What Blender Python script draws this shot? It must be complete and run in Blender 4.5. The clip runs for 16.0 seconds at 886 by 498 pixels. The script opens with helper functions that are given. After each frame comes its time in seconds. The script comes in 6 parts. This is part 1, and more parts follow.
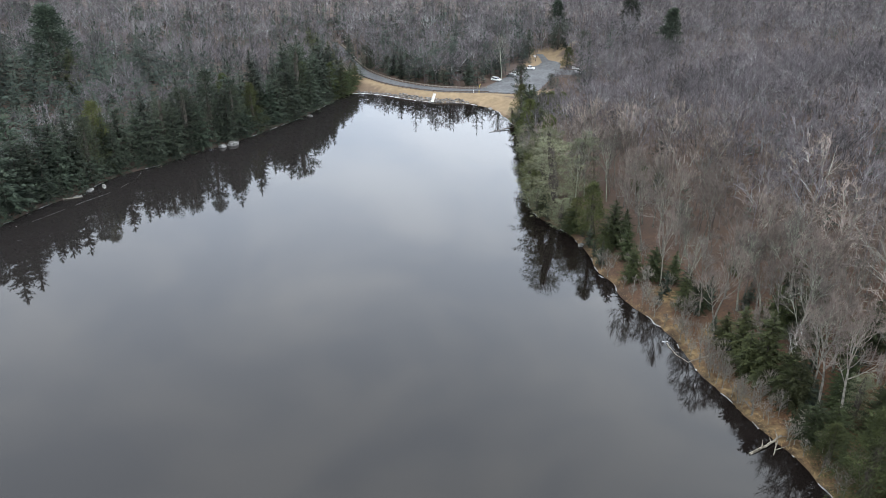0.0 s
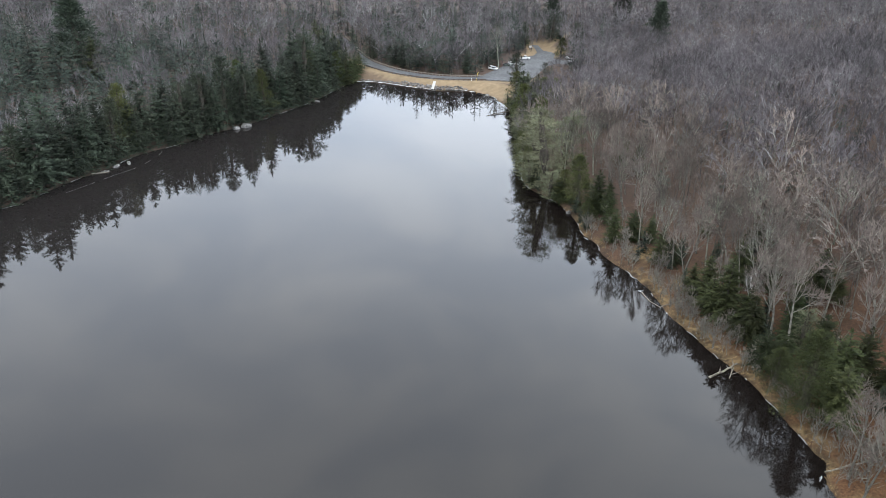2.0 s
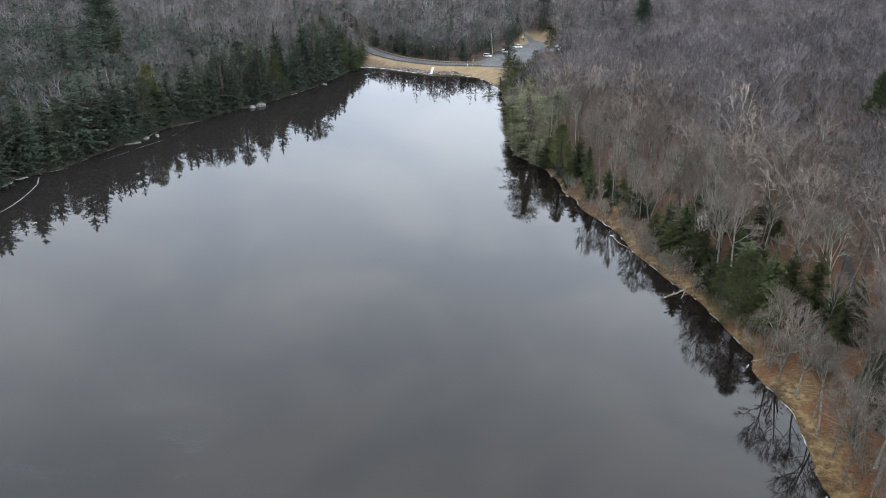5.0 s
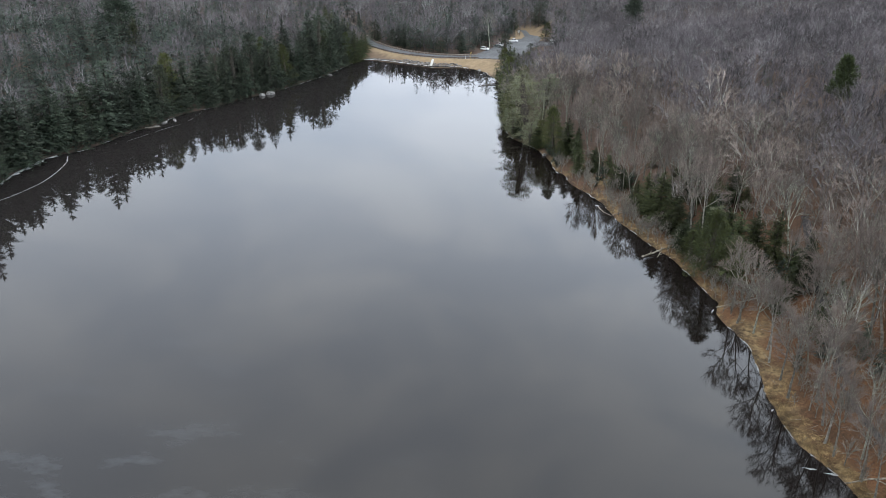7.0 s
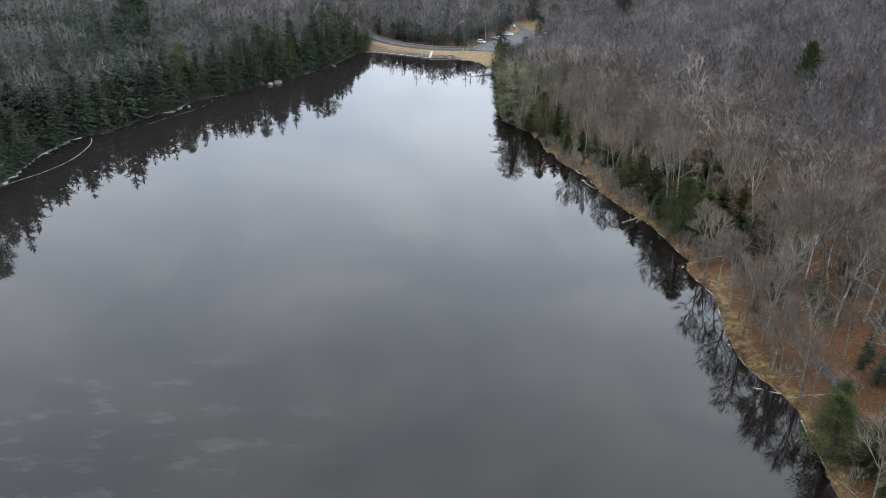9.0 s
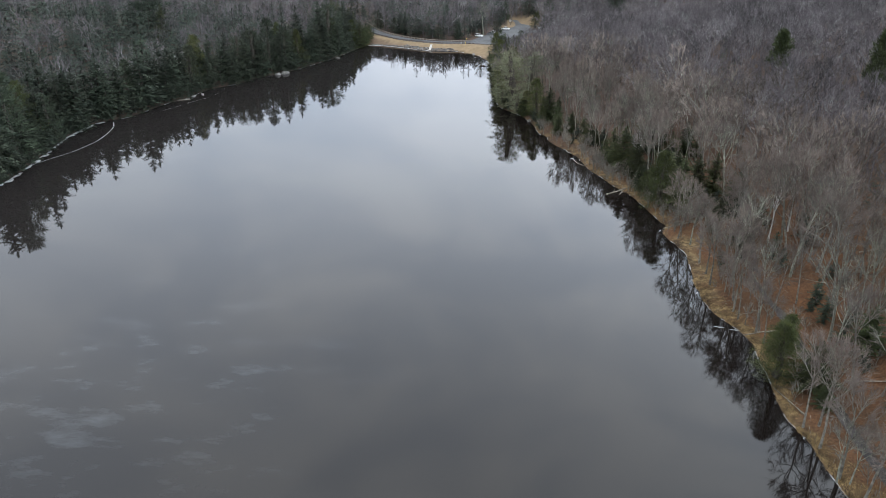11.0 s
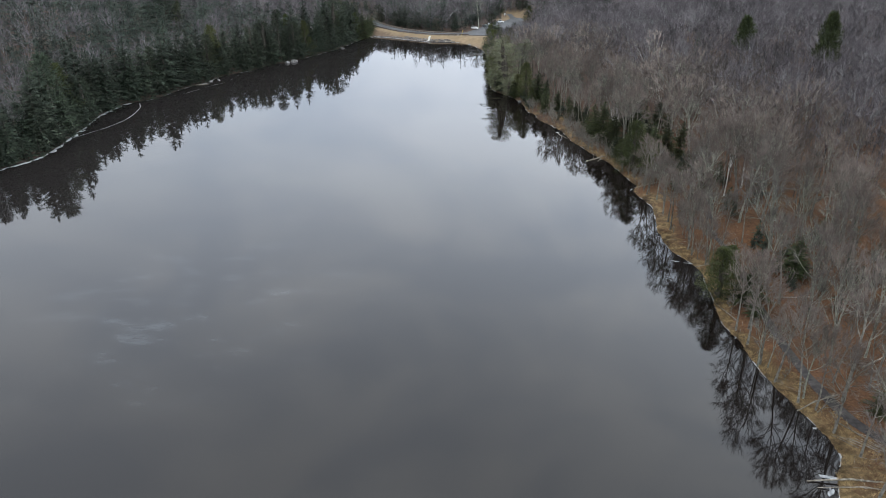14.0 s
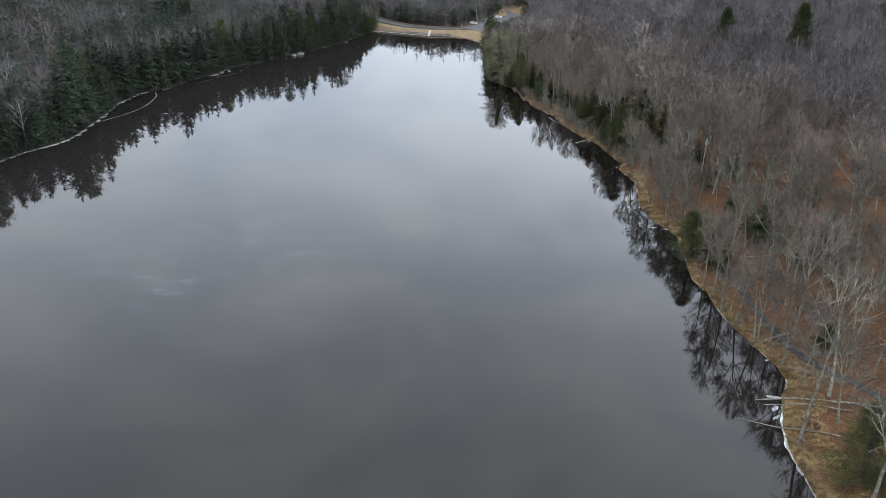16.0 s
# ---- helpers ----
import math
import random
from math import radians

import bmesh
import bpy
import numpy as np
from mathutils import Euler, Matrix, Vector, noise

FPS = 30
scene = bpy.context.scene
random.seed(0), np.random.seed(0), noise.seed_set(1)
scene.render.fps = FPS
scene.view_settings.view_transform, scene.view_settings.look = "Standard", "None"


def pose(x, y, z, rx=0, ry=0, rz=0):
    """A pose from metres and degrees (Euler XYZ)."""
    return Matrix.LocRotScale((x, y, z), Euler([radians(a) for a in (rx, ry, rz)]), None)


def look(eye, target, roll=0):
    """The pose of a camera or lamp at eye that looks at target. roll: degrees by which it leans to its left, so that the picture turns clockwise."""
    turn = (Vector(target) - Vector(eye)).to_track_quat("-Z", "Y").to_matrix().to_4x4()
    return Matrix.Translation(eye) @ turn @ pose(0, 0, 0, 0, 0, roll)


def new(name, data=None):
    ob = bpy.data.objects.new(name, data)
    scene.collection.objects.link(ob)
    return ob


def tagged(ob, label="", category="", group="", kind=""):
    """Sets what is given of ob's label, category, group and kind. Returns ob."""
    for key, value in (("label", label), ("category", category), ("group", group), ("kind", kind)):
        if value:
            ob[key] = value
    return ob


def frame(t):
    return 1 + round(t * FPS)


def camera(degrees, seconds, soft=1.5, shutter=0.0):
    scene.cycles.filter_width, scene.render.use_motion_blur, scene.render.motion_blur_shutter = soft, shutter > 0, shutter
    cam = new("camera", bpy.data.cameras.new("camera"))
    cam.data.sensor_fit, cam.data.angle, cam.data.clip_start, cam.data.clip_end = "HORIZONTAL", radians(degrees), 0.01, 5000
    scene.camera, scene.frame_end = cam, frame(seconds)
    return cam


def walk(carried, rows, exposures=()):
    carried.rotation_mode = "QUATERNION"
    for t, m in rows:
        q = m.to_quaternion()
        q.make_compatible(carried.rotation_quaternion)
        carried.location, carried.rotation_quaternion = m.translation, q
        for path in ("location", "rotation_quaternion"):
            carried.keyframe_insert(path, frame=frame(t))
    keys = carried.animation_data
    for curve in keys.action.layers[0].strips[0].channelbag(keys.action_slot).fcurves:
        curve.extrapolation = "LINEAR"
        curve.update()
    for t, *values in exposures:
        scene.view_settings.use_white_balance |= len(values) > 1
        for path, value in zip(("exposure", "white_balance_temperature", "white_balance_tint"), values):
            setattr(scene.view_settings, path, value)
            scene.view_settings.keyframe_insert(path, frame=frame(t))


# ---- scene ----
cam = camera(60.0, 16.0, soft=0.85)
PATH = [
    (0, (-0.006, 2.416, 81.230), (-0.020, 4.234, 80.396), 0.27),
    (0.5, (0.092, -3.008, 81.308), (0.077, -1.191, 80.473), 0.27),
    (1, (0.073, -8.083, 81.345), (0.058, -6.266, 80.508), 0.27),
    (1.5, (0.113, -13.105, 81.213), (0.100, -11.289, 80.376), 0.26),
    (2, (0.169, -18.430, 81.155), (0.156, -16.614, 80.317), 0.26),
    (2.5, (0.306, -23.580, 81.119), (0.293, -21.764, 80.280), 0.26),
    (3, (0.320, -28.496, 81.101), (0.309, -26.680, 80.262), 0.26),
    (3.5, (0.177, -33.287, 81.086), (0.167, -31.472, 80.247), 0.35),
    (4, (0.090, -38.419, 81.131), (0.082, -36.604, 80.292), 0.34),
    (6.5, (0.003, -64.790, 80.719), (0.000, -62.974, 79.881), 0.41),
    (7, (-0.143, -69.969, 80.619), (-0.145, -68.152, 79.782), 0.41),
    (7.5, (-0.206, -75.240, 80.523), (-0.206, -73.423, 79.686), 0.40),
    (8, (-0.148, -80.385, 80.399), (-0.148, -78.568, 79.562), 0.40),
    (8.5, (-0.067, -85.613, 80.370), (-0.066, -83.796, 79.533), 0.40),
    (9, (0.083, -90.924, 80.456), (0.084, -89.108, 79.619), 0.40),
    (11.5, (-0.127, -117.522, 80.178), (-0.121, -115.705, 79.342), 0.37),
    (12, (-0.117, -122.702, 80.201), (-0.109, -120.885, 79.365), 0.37),
    (12.5, (-0.134, -127.907, 80.227), (-0.126, -126.089, 79.392), 0.36),
    (13, (-0.063, -133.009, 80.122), (-0.055, -131.192, 79.287), 0.36),
    (13.5, (0.037, -138.027, 80.045), (0.045, -136.210, 79.210), 0.26),
    (14, (0.168, -143.236, 80.021), (0.175, -141.418, 79.186), 0.27),
    (14.5, (0.420, -148.277, 80.016), (0.426, -146.460, 79.180), 0.17),
    (15, (0.522, -153.328, 79.997), (0.527, -151.511, 79.161), 0.18),
    (15.5, (0.543, -158.406, 79.943), (0.548, -156.589, 79.108), 0.18),
    (16, (0.621, -163.532, 79.913), (0.626, -161.714, 79.078), 0.18),
]
walk(cam, [(t, look(eye, target, roll)) for t, eye, target, roll in PATH],
     exposures=[(0, 0.02), (4, -0.11), (8, -0.26), (12, -0.37), (16, -0.46)])

# ---- world, sun, exposure ----
SKY_LEVEL = 2.0
world = bpy.data.worlds.new("overcast_sky")
scene.world = world
world.use_nodes = True
wn, wl = world.node_tree.nodes, world.node_tree.links
wn.clear()


def wnode(kind, **vals):
    n = wn.new(kind)
    for k, v in vals.items():
        n.inputs[k].default_value = v
    return n


w_co = wnode("ShaderNodeTexCoord")
w_sky = wnode("ShaderNodeTexSky")
w_sky.sky_type, w_sky.sun_disc = "NISHITA", False
w_sky.sun_elevation, w_sky.sun_rotation = radians(54), radians(205)
w_map = wnode("ShaderNodeMapping")
w_map.inputs["Scale"].default_value = (1.0, 1.0, 1.8)
w_noise = wnode("ShaderNodeTexNoise", Scale=4.4, Detail=7.0, Roughness=0.56, Distortion=0.4)
w_ramp = wnode("ShaderNodeValToRGB")
w_ramp.color_ramp.elements[0].position, w_ramp.color_ramp.elements[0].color = 0.40, (0.792, 0.862, 0.976, 1)
w_ramp.color_ramp.elements[1].position, w_ramp.color_ramp.elements[1].color = 0.61, (1.0, 1.045, 1.118, 1)
w_sep = wnode("ShaderNodeSeparateXYZ")
w_grad = wn.new("ShaderNodeFloatCurve")
for x, y in ((0.0, 0.50), (0.165, 0.65), (0.36, 0.85), (0.62, 0.69), (1.0, 0.58)):
    pts = w_grad.mapping.curves[0].points
    if x in (0.0, 1.0):
        pts[0 if x == 0 else -1].location = (x, y)
    else:
        pts.new(x, y)
w_level = wn.new("ShaderNodeMath")
w_level.operation = "MULTIPLY"
w_level.inputs[1].default_value = 1.9 * SKY_LEVEL
w_mul = wn.new("ShaderNodeVectorMath")
w_mul.operation = "SCALE"
w_scale = wn.new("ShaderNodeVectorMath")
w_scale.operation = "SCALE"
w_scale.inputs["Scale"].default_value = 0.04
w_add = wn.new("ShaderNodeVectorMath")
w_bg = wnode("ShaderNodeBackground", Strength=1.0)
w_out = wnode("ShaderNodeOutputWorld")
wl.new(w_co.outputs["Generated"], w_map.inputs["Vector"])
wl.new(w_map.outputs["Vector"], w_noise.inputs["Vector"])
wl.new(w_noise.outputs["Fac"], w_ramp.inputs["Fac"])
wl.new(w_co.outputs["Generated"], w_sep.inputs["Vector"])
wl.new(w_sep.outputs["Z"], w_grad.inputs["Value"])
wl.new(w_ramp.outputs["Color"], w_mul.inputs[0])
wl.new(w_grad.outputs["Value"], w_level.inputs[0])
# the cloud is thinner towards the east
w_east = wn.new("ShaderNodeMapRange")
w_east.inputs["From Min"].default_value, w_east.inputs["From Max"].default_value = -0.6, 0.6
w_east.inputs["To Min"].default_value, w_east.inputs["To Max"].default_value = 0.68, 1.34
w_both = wn.new("ShaderNodeMath")
w_both.operation = "MULTIPLY"
wl.new(w_sep.outputs["X"], w_east.inputs["Value"])
wl.new(w_level.outputs["Value"], w_both.inputs[0])
wl.new(w_east.outputs["Result"], w_both.inputs[1])
wl.new(w_both.outputs["Value"], w_mul.inputs["Scale"])
wl.new(w_sky.outputs["Color"], w_scale.inputs[0])
w_tint = wn.new("ShaderNodeMix")
w_tint.data_type = "RGBA"
w_tint.inputs["A"].default_value, w_tint.inputs["B"].default_value = (0.955, 1.0, 1.075, 1), (1.02, 1.02, 0.95, 1)
wl.new(w_sep.outputs["Z"], w_tint.inputs["Factor"])
w_tone = wn.new("ShaderNodeVectorMath")
w_tone.operation = "MULTIPLY"
wl.new(w_mul.outputs["Vector"], w_tone.inputs[0])
wl.new(w_tint.outputs["Result"], w_tone.inputs[1])
wl.new(w_tone.outputs["Vector"], w_add.inputs[0])
wl.new(w_scale.outputs["Vector"], w_add.inputs[1])
wl.new(w_add.outputs["Vector"], w_bg.inputs["Color"])
wl.new(w_bg.outputs["Background"], w_out.inputs["Surface"])

sun = new("sun", bpy.data.lights.new("sun", "SUN"))
sun.data.energy, sun.data.angle, sun.data.color = 0.6, radians(40), (1.0, 0.98, 0.95)
sun.matrix_world = look((-60, -130, 200), (0, 0, 0))


# ---- materials ----
def material(name, dark, light, scale=1.0, rough=0.8, bump=0.0, patch=0.15, spec=0.3, metal=0.0, vary=0.0, island=False, detail=4.0, tint=0.0, hue=0.0):
    """Two-scale mottled surface: fine grain between dark and light, broad patches, optional variation from object to object."""
    m = bpy.data.materials.new(name)
    m.use_nodes = True
    nt = m.node_tree
    nodes, links = nt.nodes, nt.links
    b = nodes["Principled BSDF"]
    co = nodes.new("ShaderNodeTexCoord")
    fine = nodes.new("ShaderNodeTexNoise")
    fine.inputs["Scale"].default_value, fine.inputs["Detail"].default_value = scale, detail
    ramp = nodes.new("ShaderNodeValToRGB")
    e = ramp.color_ramp.elements
    e[0].position, e[0].color = 0.36, (*dark, 1)
    e[1].position, e[1].color = 0.64, (*light, 1)
    broad = nodes.new("ShaderNodeTexNoise")
    broad.inputs["Scale"].default_value, broad.inputs["Detail"].default_value = scale * 0.11, 2.0
    span = nodes.new("ShaderNodeMapRange")
    span.inputs["From Min"].default_value, span.inputs["From Max"].default_value = 0.3, 0.7
    span.inputs["To Min"].default_value, span.inputs["To Max"].default_value = 1 - patch, 1 + patch
    hsv = nodes.new("ShaderNodeHueSaturation")
    links.new(co.outputs["Object"], fine.inputs["Vector"])
    links.new(co.outputs["Object"], broad.inputs["Vector"])
    links.new(fine.outputs["Fac"], ramp.inputs["Fac"])
    links.new(broad.outputs["Fac"], span.inputs["Value"])
    links.new(ramp.outputs["Color"], hsv.inputs["Color"])
    last = span.outputs["Result"]
    if vary:
        src = nodes.new("ShaderNodeNewGeometry").outputs["Random Per Island"] if island else nodes.new("ShaderNodeObjectInfo").outputs["Random"]
        r = nodes.new("ShaderNodeMapRange")
        r.inputs["To Min"].default_value, r.inputs["To Max"].default_value = 1 - vary, 1 + vary
        links.new(src, r.inputs["Value"])
        mul = nodes.new("ShaderNodeMath")
        mul.operation = "MULTIPLY"
        links.new(last, mul.inputs[0])
        links.new(r.outputs["Result"], mul.inputs[1])
        last = mul.outputs["Value"]
    if hue:
        far = nodes.new("ShaderNodeMath")
        far.operation = "MULTIPLY"
        far.inputs[1].default_value = 17.3
        links.new(src, far.inputs[0])
        fr = nodes.new("ShaderNodeMath")
        fr.operation = "FRACT"
        links.new(far.outputs["Value"], fr.inputs[0])
        r = nodes.new("ShaderNodeMapRange")
        r.inputs["To Min"].default_value, r.inputs["To Max"].default_value = 0.5 - hue * 0.4, 0.5 + hue * 1.2
        links.new(fr.outputs["Value"], r.inputs["Value"])
        links.new(r.outputs["Result"], hsv.inputs["Hue"])
    if tint:
        at = nodes.new("ShaderNodeAttribute")
        at.attribute_name = "tree"
        r = nodes.new("ShaderNodeMapRange")
        r.inputs["To Min"].default_value, r.inputs["To Max"].default_value = 1 - tint, 1 + tint
        links.new(at.outputs["Fac"], r.inputs["Value"])
        mul = nodes.new("ShaderNodeMath")
        mul.operation = "MULTIPLY"
        links.new(last, mul.inputs[0])
        links.new(r.outputs["Result"], mul.inputs[1])
        last = mul.outputs["Value"]
    links.new(last, hsv.inputs["Value"])
    links.new(hsv.outputs["Color"], b.inputs["Base Color"])
    b.inputs["Roughness"].default_value, b.inputs["Metallic"].default_value = rough, metal
    b.inputs["Specular IOR Level"].default_value = spec
    if bump:
        bp = nodes.new("ShaderNodeBump")
        bp.inputs["Strength"].default_value, bp.inputs["Distance"].default_value = 0.6, bump
        links.new(fine.outputs["Fac"], bp.inputs["Height"])
        links.new(bp.outputs["Normal"], b.inputs["Normal"])
    return m


M_BARK_PALE = material("bark_pale_lichen", (0.135, 0.138, 0.108), (0.31, 0.312, 0.255), 2.0, 0.9, 0.0, 0.2, vary=0.25)
M_BARK_GREY = material("bark_grey", (0.092, 0.085, 0.070), (0.225, 0.210, 0.178), 2.0, 0.9, 0.0, 0.2, vary=0.25)
M_TWIG = material("twigs_grey_brown", (0.099, 0.077, 0.066), (0.194, 0.158, 0.137), 0.6, 0.9, 0.0, 0.2, vary=0.25)
M_TWIG_PALE = material("twigs_pale_grey", (0.077, 0.067, 0.058), (0.152, 0.136, 0.120), 0.6, 0.9, 0.0, 0.2, vary=0.2)
M_BARK_ASH = material("bark_ash_grey", (0.155, 0.156, 0.150), (0.355, 0.355, 0.342), 2.0, 0.9, 0.0, 0.2, vary=0.25)
M_TWIG_ASH = material("twigs_ash_grey", (0.078, 0.073, 0.071), (0.155, 0.147, 0.144), 0.6, 0.9, 0.0, 0.2, vary=0.2)
M_RED_TWIG = material("twigs_red_brown", (0.075, 0.034, 0.028), (0.165, 0.080, 0.062), 0.6, 0.9, 0.0, 0.2, vary=0.2)
M_BIRCH = material("bark_white_birch", (0.42, 0.41, 0.38), (0.70, 0.68, 0.64), 3.0, 0.8, 0.0, 0.2)
M_NEEDLE = material("needles_dark_green", (0.023, 0.028, 0.010), (0.058, 0.066, 0.023), 0.8, 0.8, 0.0, 0.25, vary=0.4, hue=0.03)
M_NEEDLE_SOFT = material("needles_soft_green", (0.024, 0.031, 0.019), (0.055, 0.065, 0.039), 0.8, 0.8, 0.0, 0.25, vary=0.35, hue=0.03)
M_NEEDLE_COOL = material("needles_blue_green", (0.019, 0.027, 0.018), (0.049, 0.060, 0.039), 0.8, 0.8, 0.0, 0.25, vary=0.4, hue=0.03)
M_NEEDLE_OLIVE = material("needles_olive_green", (0.031, 0.037, 0.011), (0.081, 0.089, 0.026), 0.8, 0.8, 0.0, 0.25, vary=0.3, hue=0.03)
M_NEEDLE_GREY = material("needles_grey_green", (0.092, 0.094, 0.056), (0.182, 0.185, 0.114), 0.5, 0.8, 0.0, 0.25, vary=0.25, hue=0.03)
M_NEEDLE_YELLOW = material("needles_yellow_green", (0.050, 0.053, 0.015), (0.112, 0.115, 0.034), 0.6, 0.8, 0.0, 0.25, vary=0.25, hue=0.02)
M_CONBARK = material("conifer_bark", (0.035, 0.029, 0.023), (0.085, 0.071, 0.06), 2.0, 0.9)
M_FAR_BARK_WARM = material("far_bark_lichen", (0.115, 0.114, 0.096), (0.285, 0.281, 0.240), 0.25, 0.9, 0.0, 0.2, vary=0.2, island=True, tint=0.45)
M_FAR_TWIG_WARM = material("far_twigs_brown", (0.110, 0.089, 0.078), (0.208, 0.172, 0.151), 0.14, 0.9, 0.0, 0.25, vary=0.1, island=True, tint=0.5)
# haze of distance put into these three far colours as a cool cast
M_FAR_BARK = material("far_bark", (0.098, 0.096, 0.097), (0.245, 0.241, 0.238), 0.25, 0.9, 0.0, 0.2, vary=0.2, island=True, tint=0.45)
M_FAR_TWIG = material("far_twigs", (0.075, 0.066, 0.069), (0.141, 0.125, 0.130), 0.14, 0.9, 0.0, 0.25, vary=0.1, island=True, tint=0.5)
M_FAR_NEEDLE = material("far_needles", (0.022, 0.033, 0.026), (0.053, 0.068, 0.051), 0.12, 0.85, 0.0, 0.3, vary=0.14, island=True, tint=0.4)
M_ASPHALT = material("asphalt_worn", (0.082, 0.084, 0.089), (0.125, 0.126, 0.131), 0.9, 0.9, 0.01, 0.2)
M_TRAIL = material("trail_asphalt", (0.036, 0.032, 0.032), (0.070, 0.063, 0.061), 1.2, 0.9, 0.01, 0.3)
M_ROCK = material("granite_boulder", (0.08, 0.078, 0.074), (0.245, 0.237, 0.225), 1.4, 0.9, 0.05, 0.25, vary=0.25)
M_RIPRAP = material("riprap_stone", (0.055, 0.05, 0.047), (0.19, 0.18, 0.17), 0.8, 0.9, 0.05, 0.25, vary=0.4, island=True)
M_WOOD = material("weathered_wood", (0.16, 0.135, 0.11), (0.34, 0.30, 0.25), 3.0, 0.9, 0.01, 0.2, vary=0.15)
M_RAIL = material("guardrail_rusty_steel", (0.07, 0.05, 0.04), (0.15, 0.115, 0.09), 2.0, 0.7, 0.0, 0.2)
M_RAIL_WOOD = material("guardrail_tan_wood", (0.20, 0.175, 0.145), (0.33, 0.29, 0.24), 2.0, 0.85, 0.0, 0.2)
M_DEADWOOD = material("bleached_deadwood", (0.11, 0.095, 0.075), (0.29, 0.26, 0.215), 2.0, 0.9, 0.0, 0.2)
M_ICE = material("thin_white_ice", (0.13, 0.135, 0.14), (0.40, 0.41, 0.42), 1.5, 0.35, 0.0, 0.25, spec=0.5)
M_ICE_WHITE = material("broken_white_ice", (0.30, 0.31, 0.32), (0.62, 0.63, 0.64), 1.5, 0.4, 0.0, 0.25, spec=0.5)
M_GRASS = material("dry_tan_grass", (0.112, 0.075, 0.034), (0.325, 0.226, 0.108), 0.9, 0.95, 0.0, 0.35, vary=0.45, island=True)
M_DOCK = material("dock_pale_deck", (0.32, 0.31, 0.29), (0.50, 0.49, 0.46), 2.5, 0.7)
M_YELLOW = material("yellow_paint", (0.50, 0.36, 0.06), (0.62, 0.46, 0.10), 3.0, 0.6)
M_SIGN = material("white_sign_paint", (0.74, 0.74, 0.73), (0.82, 0.82, 0.81), 3.0, 0.5)
M_GLASS_DARK = material("car_glass", (0.010, 0.012, 0.014), (0.02, 0.022, 0.025), 1.0, 0.06, spec=0.6)
M_TYRE = material("tyre_rubber", (0.012, 0.012, 0.012), (0.025, 0.025, 0.025), 5.0, 0.8)
M_RIM = material("wheel_alloy", (0.40, 0.40, 0.41), (0.55, 0.55, 0.56), 5.0, 0.35, metal=0.8)
M_LAMP_RED = material("tail_lamp_red", (0.25, 0.01, 0.01), (0.32, 0.02, 0.02), 4.0, 0.2)
M_LAMP_CLEAR = material("head_lamp_clear", (0.55, 0.56, 0.58), (0.7, 0.7, 0.72), 4.0, 0.1)


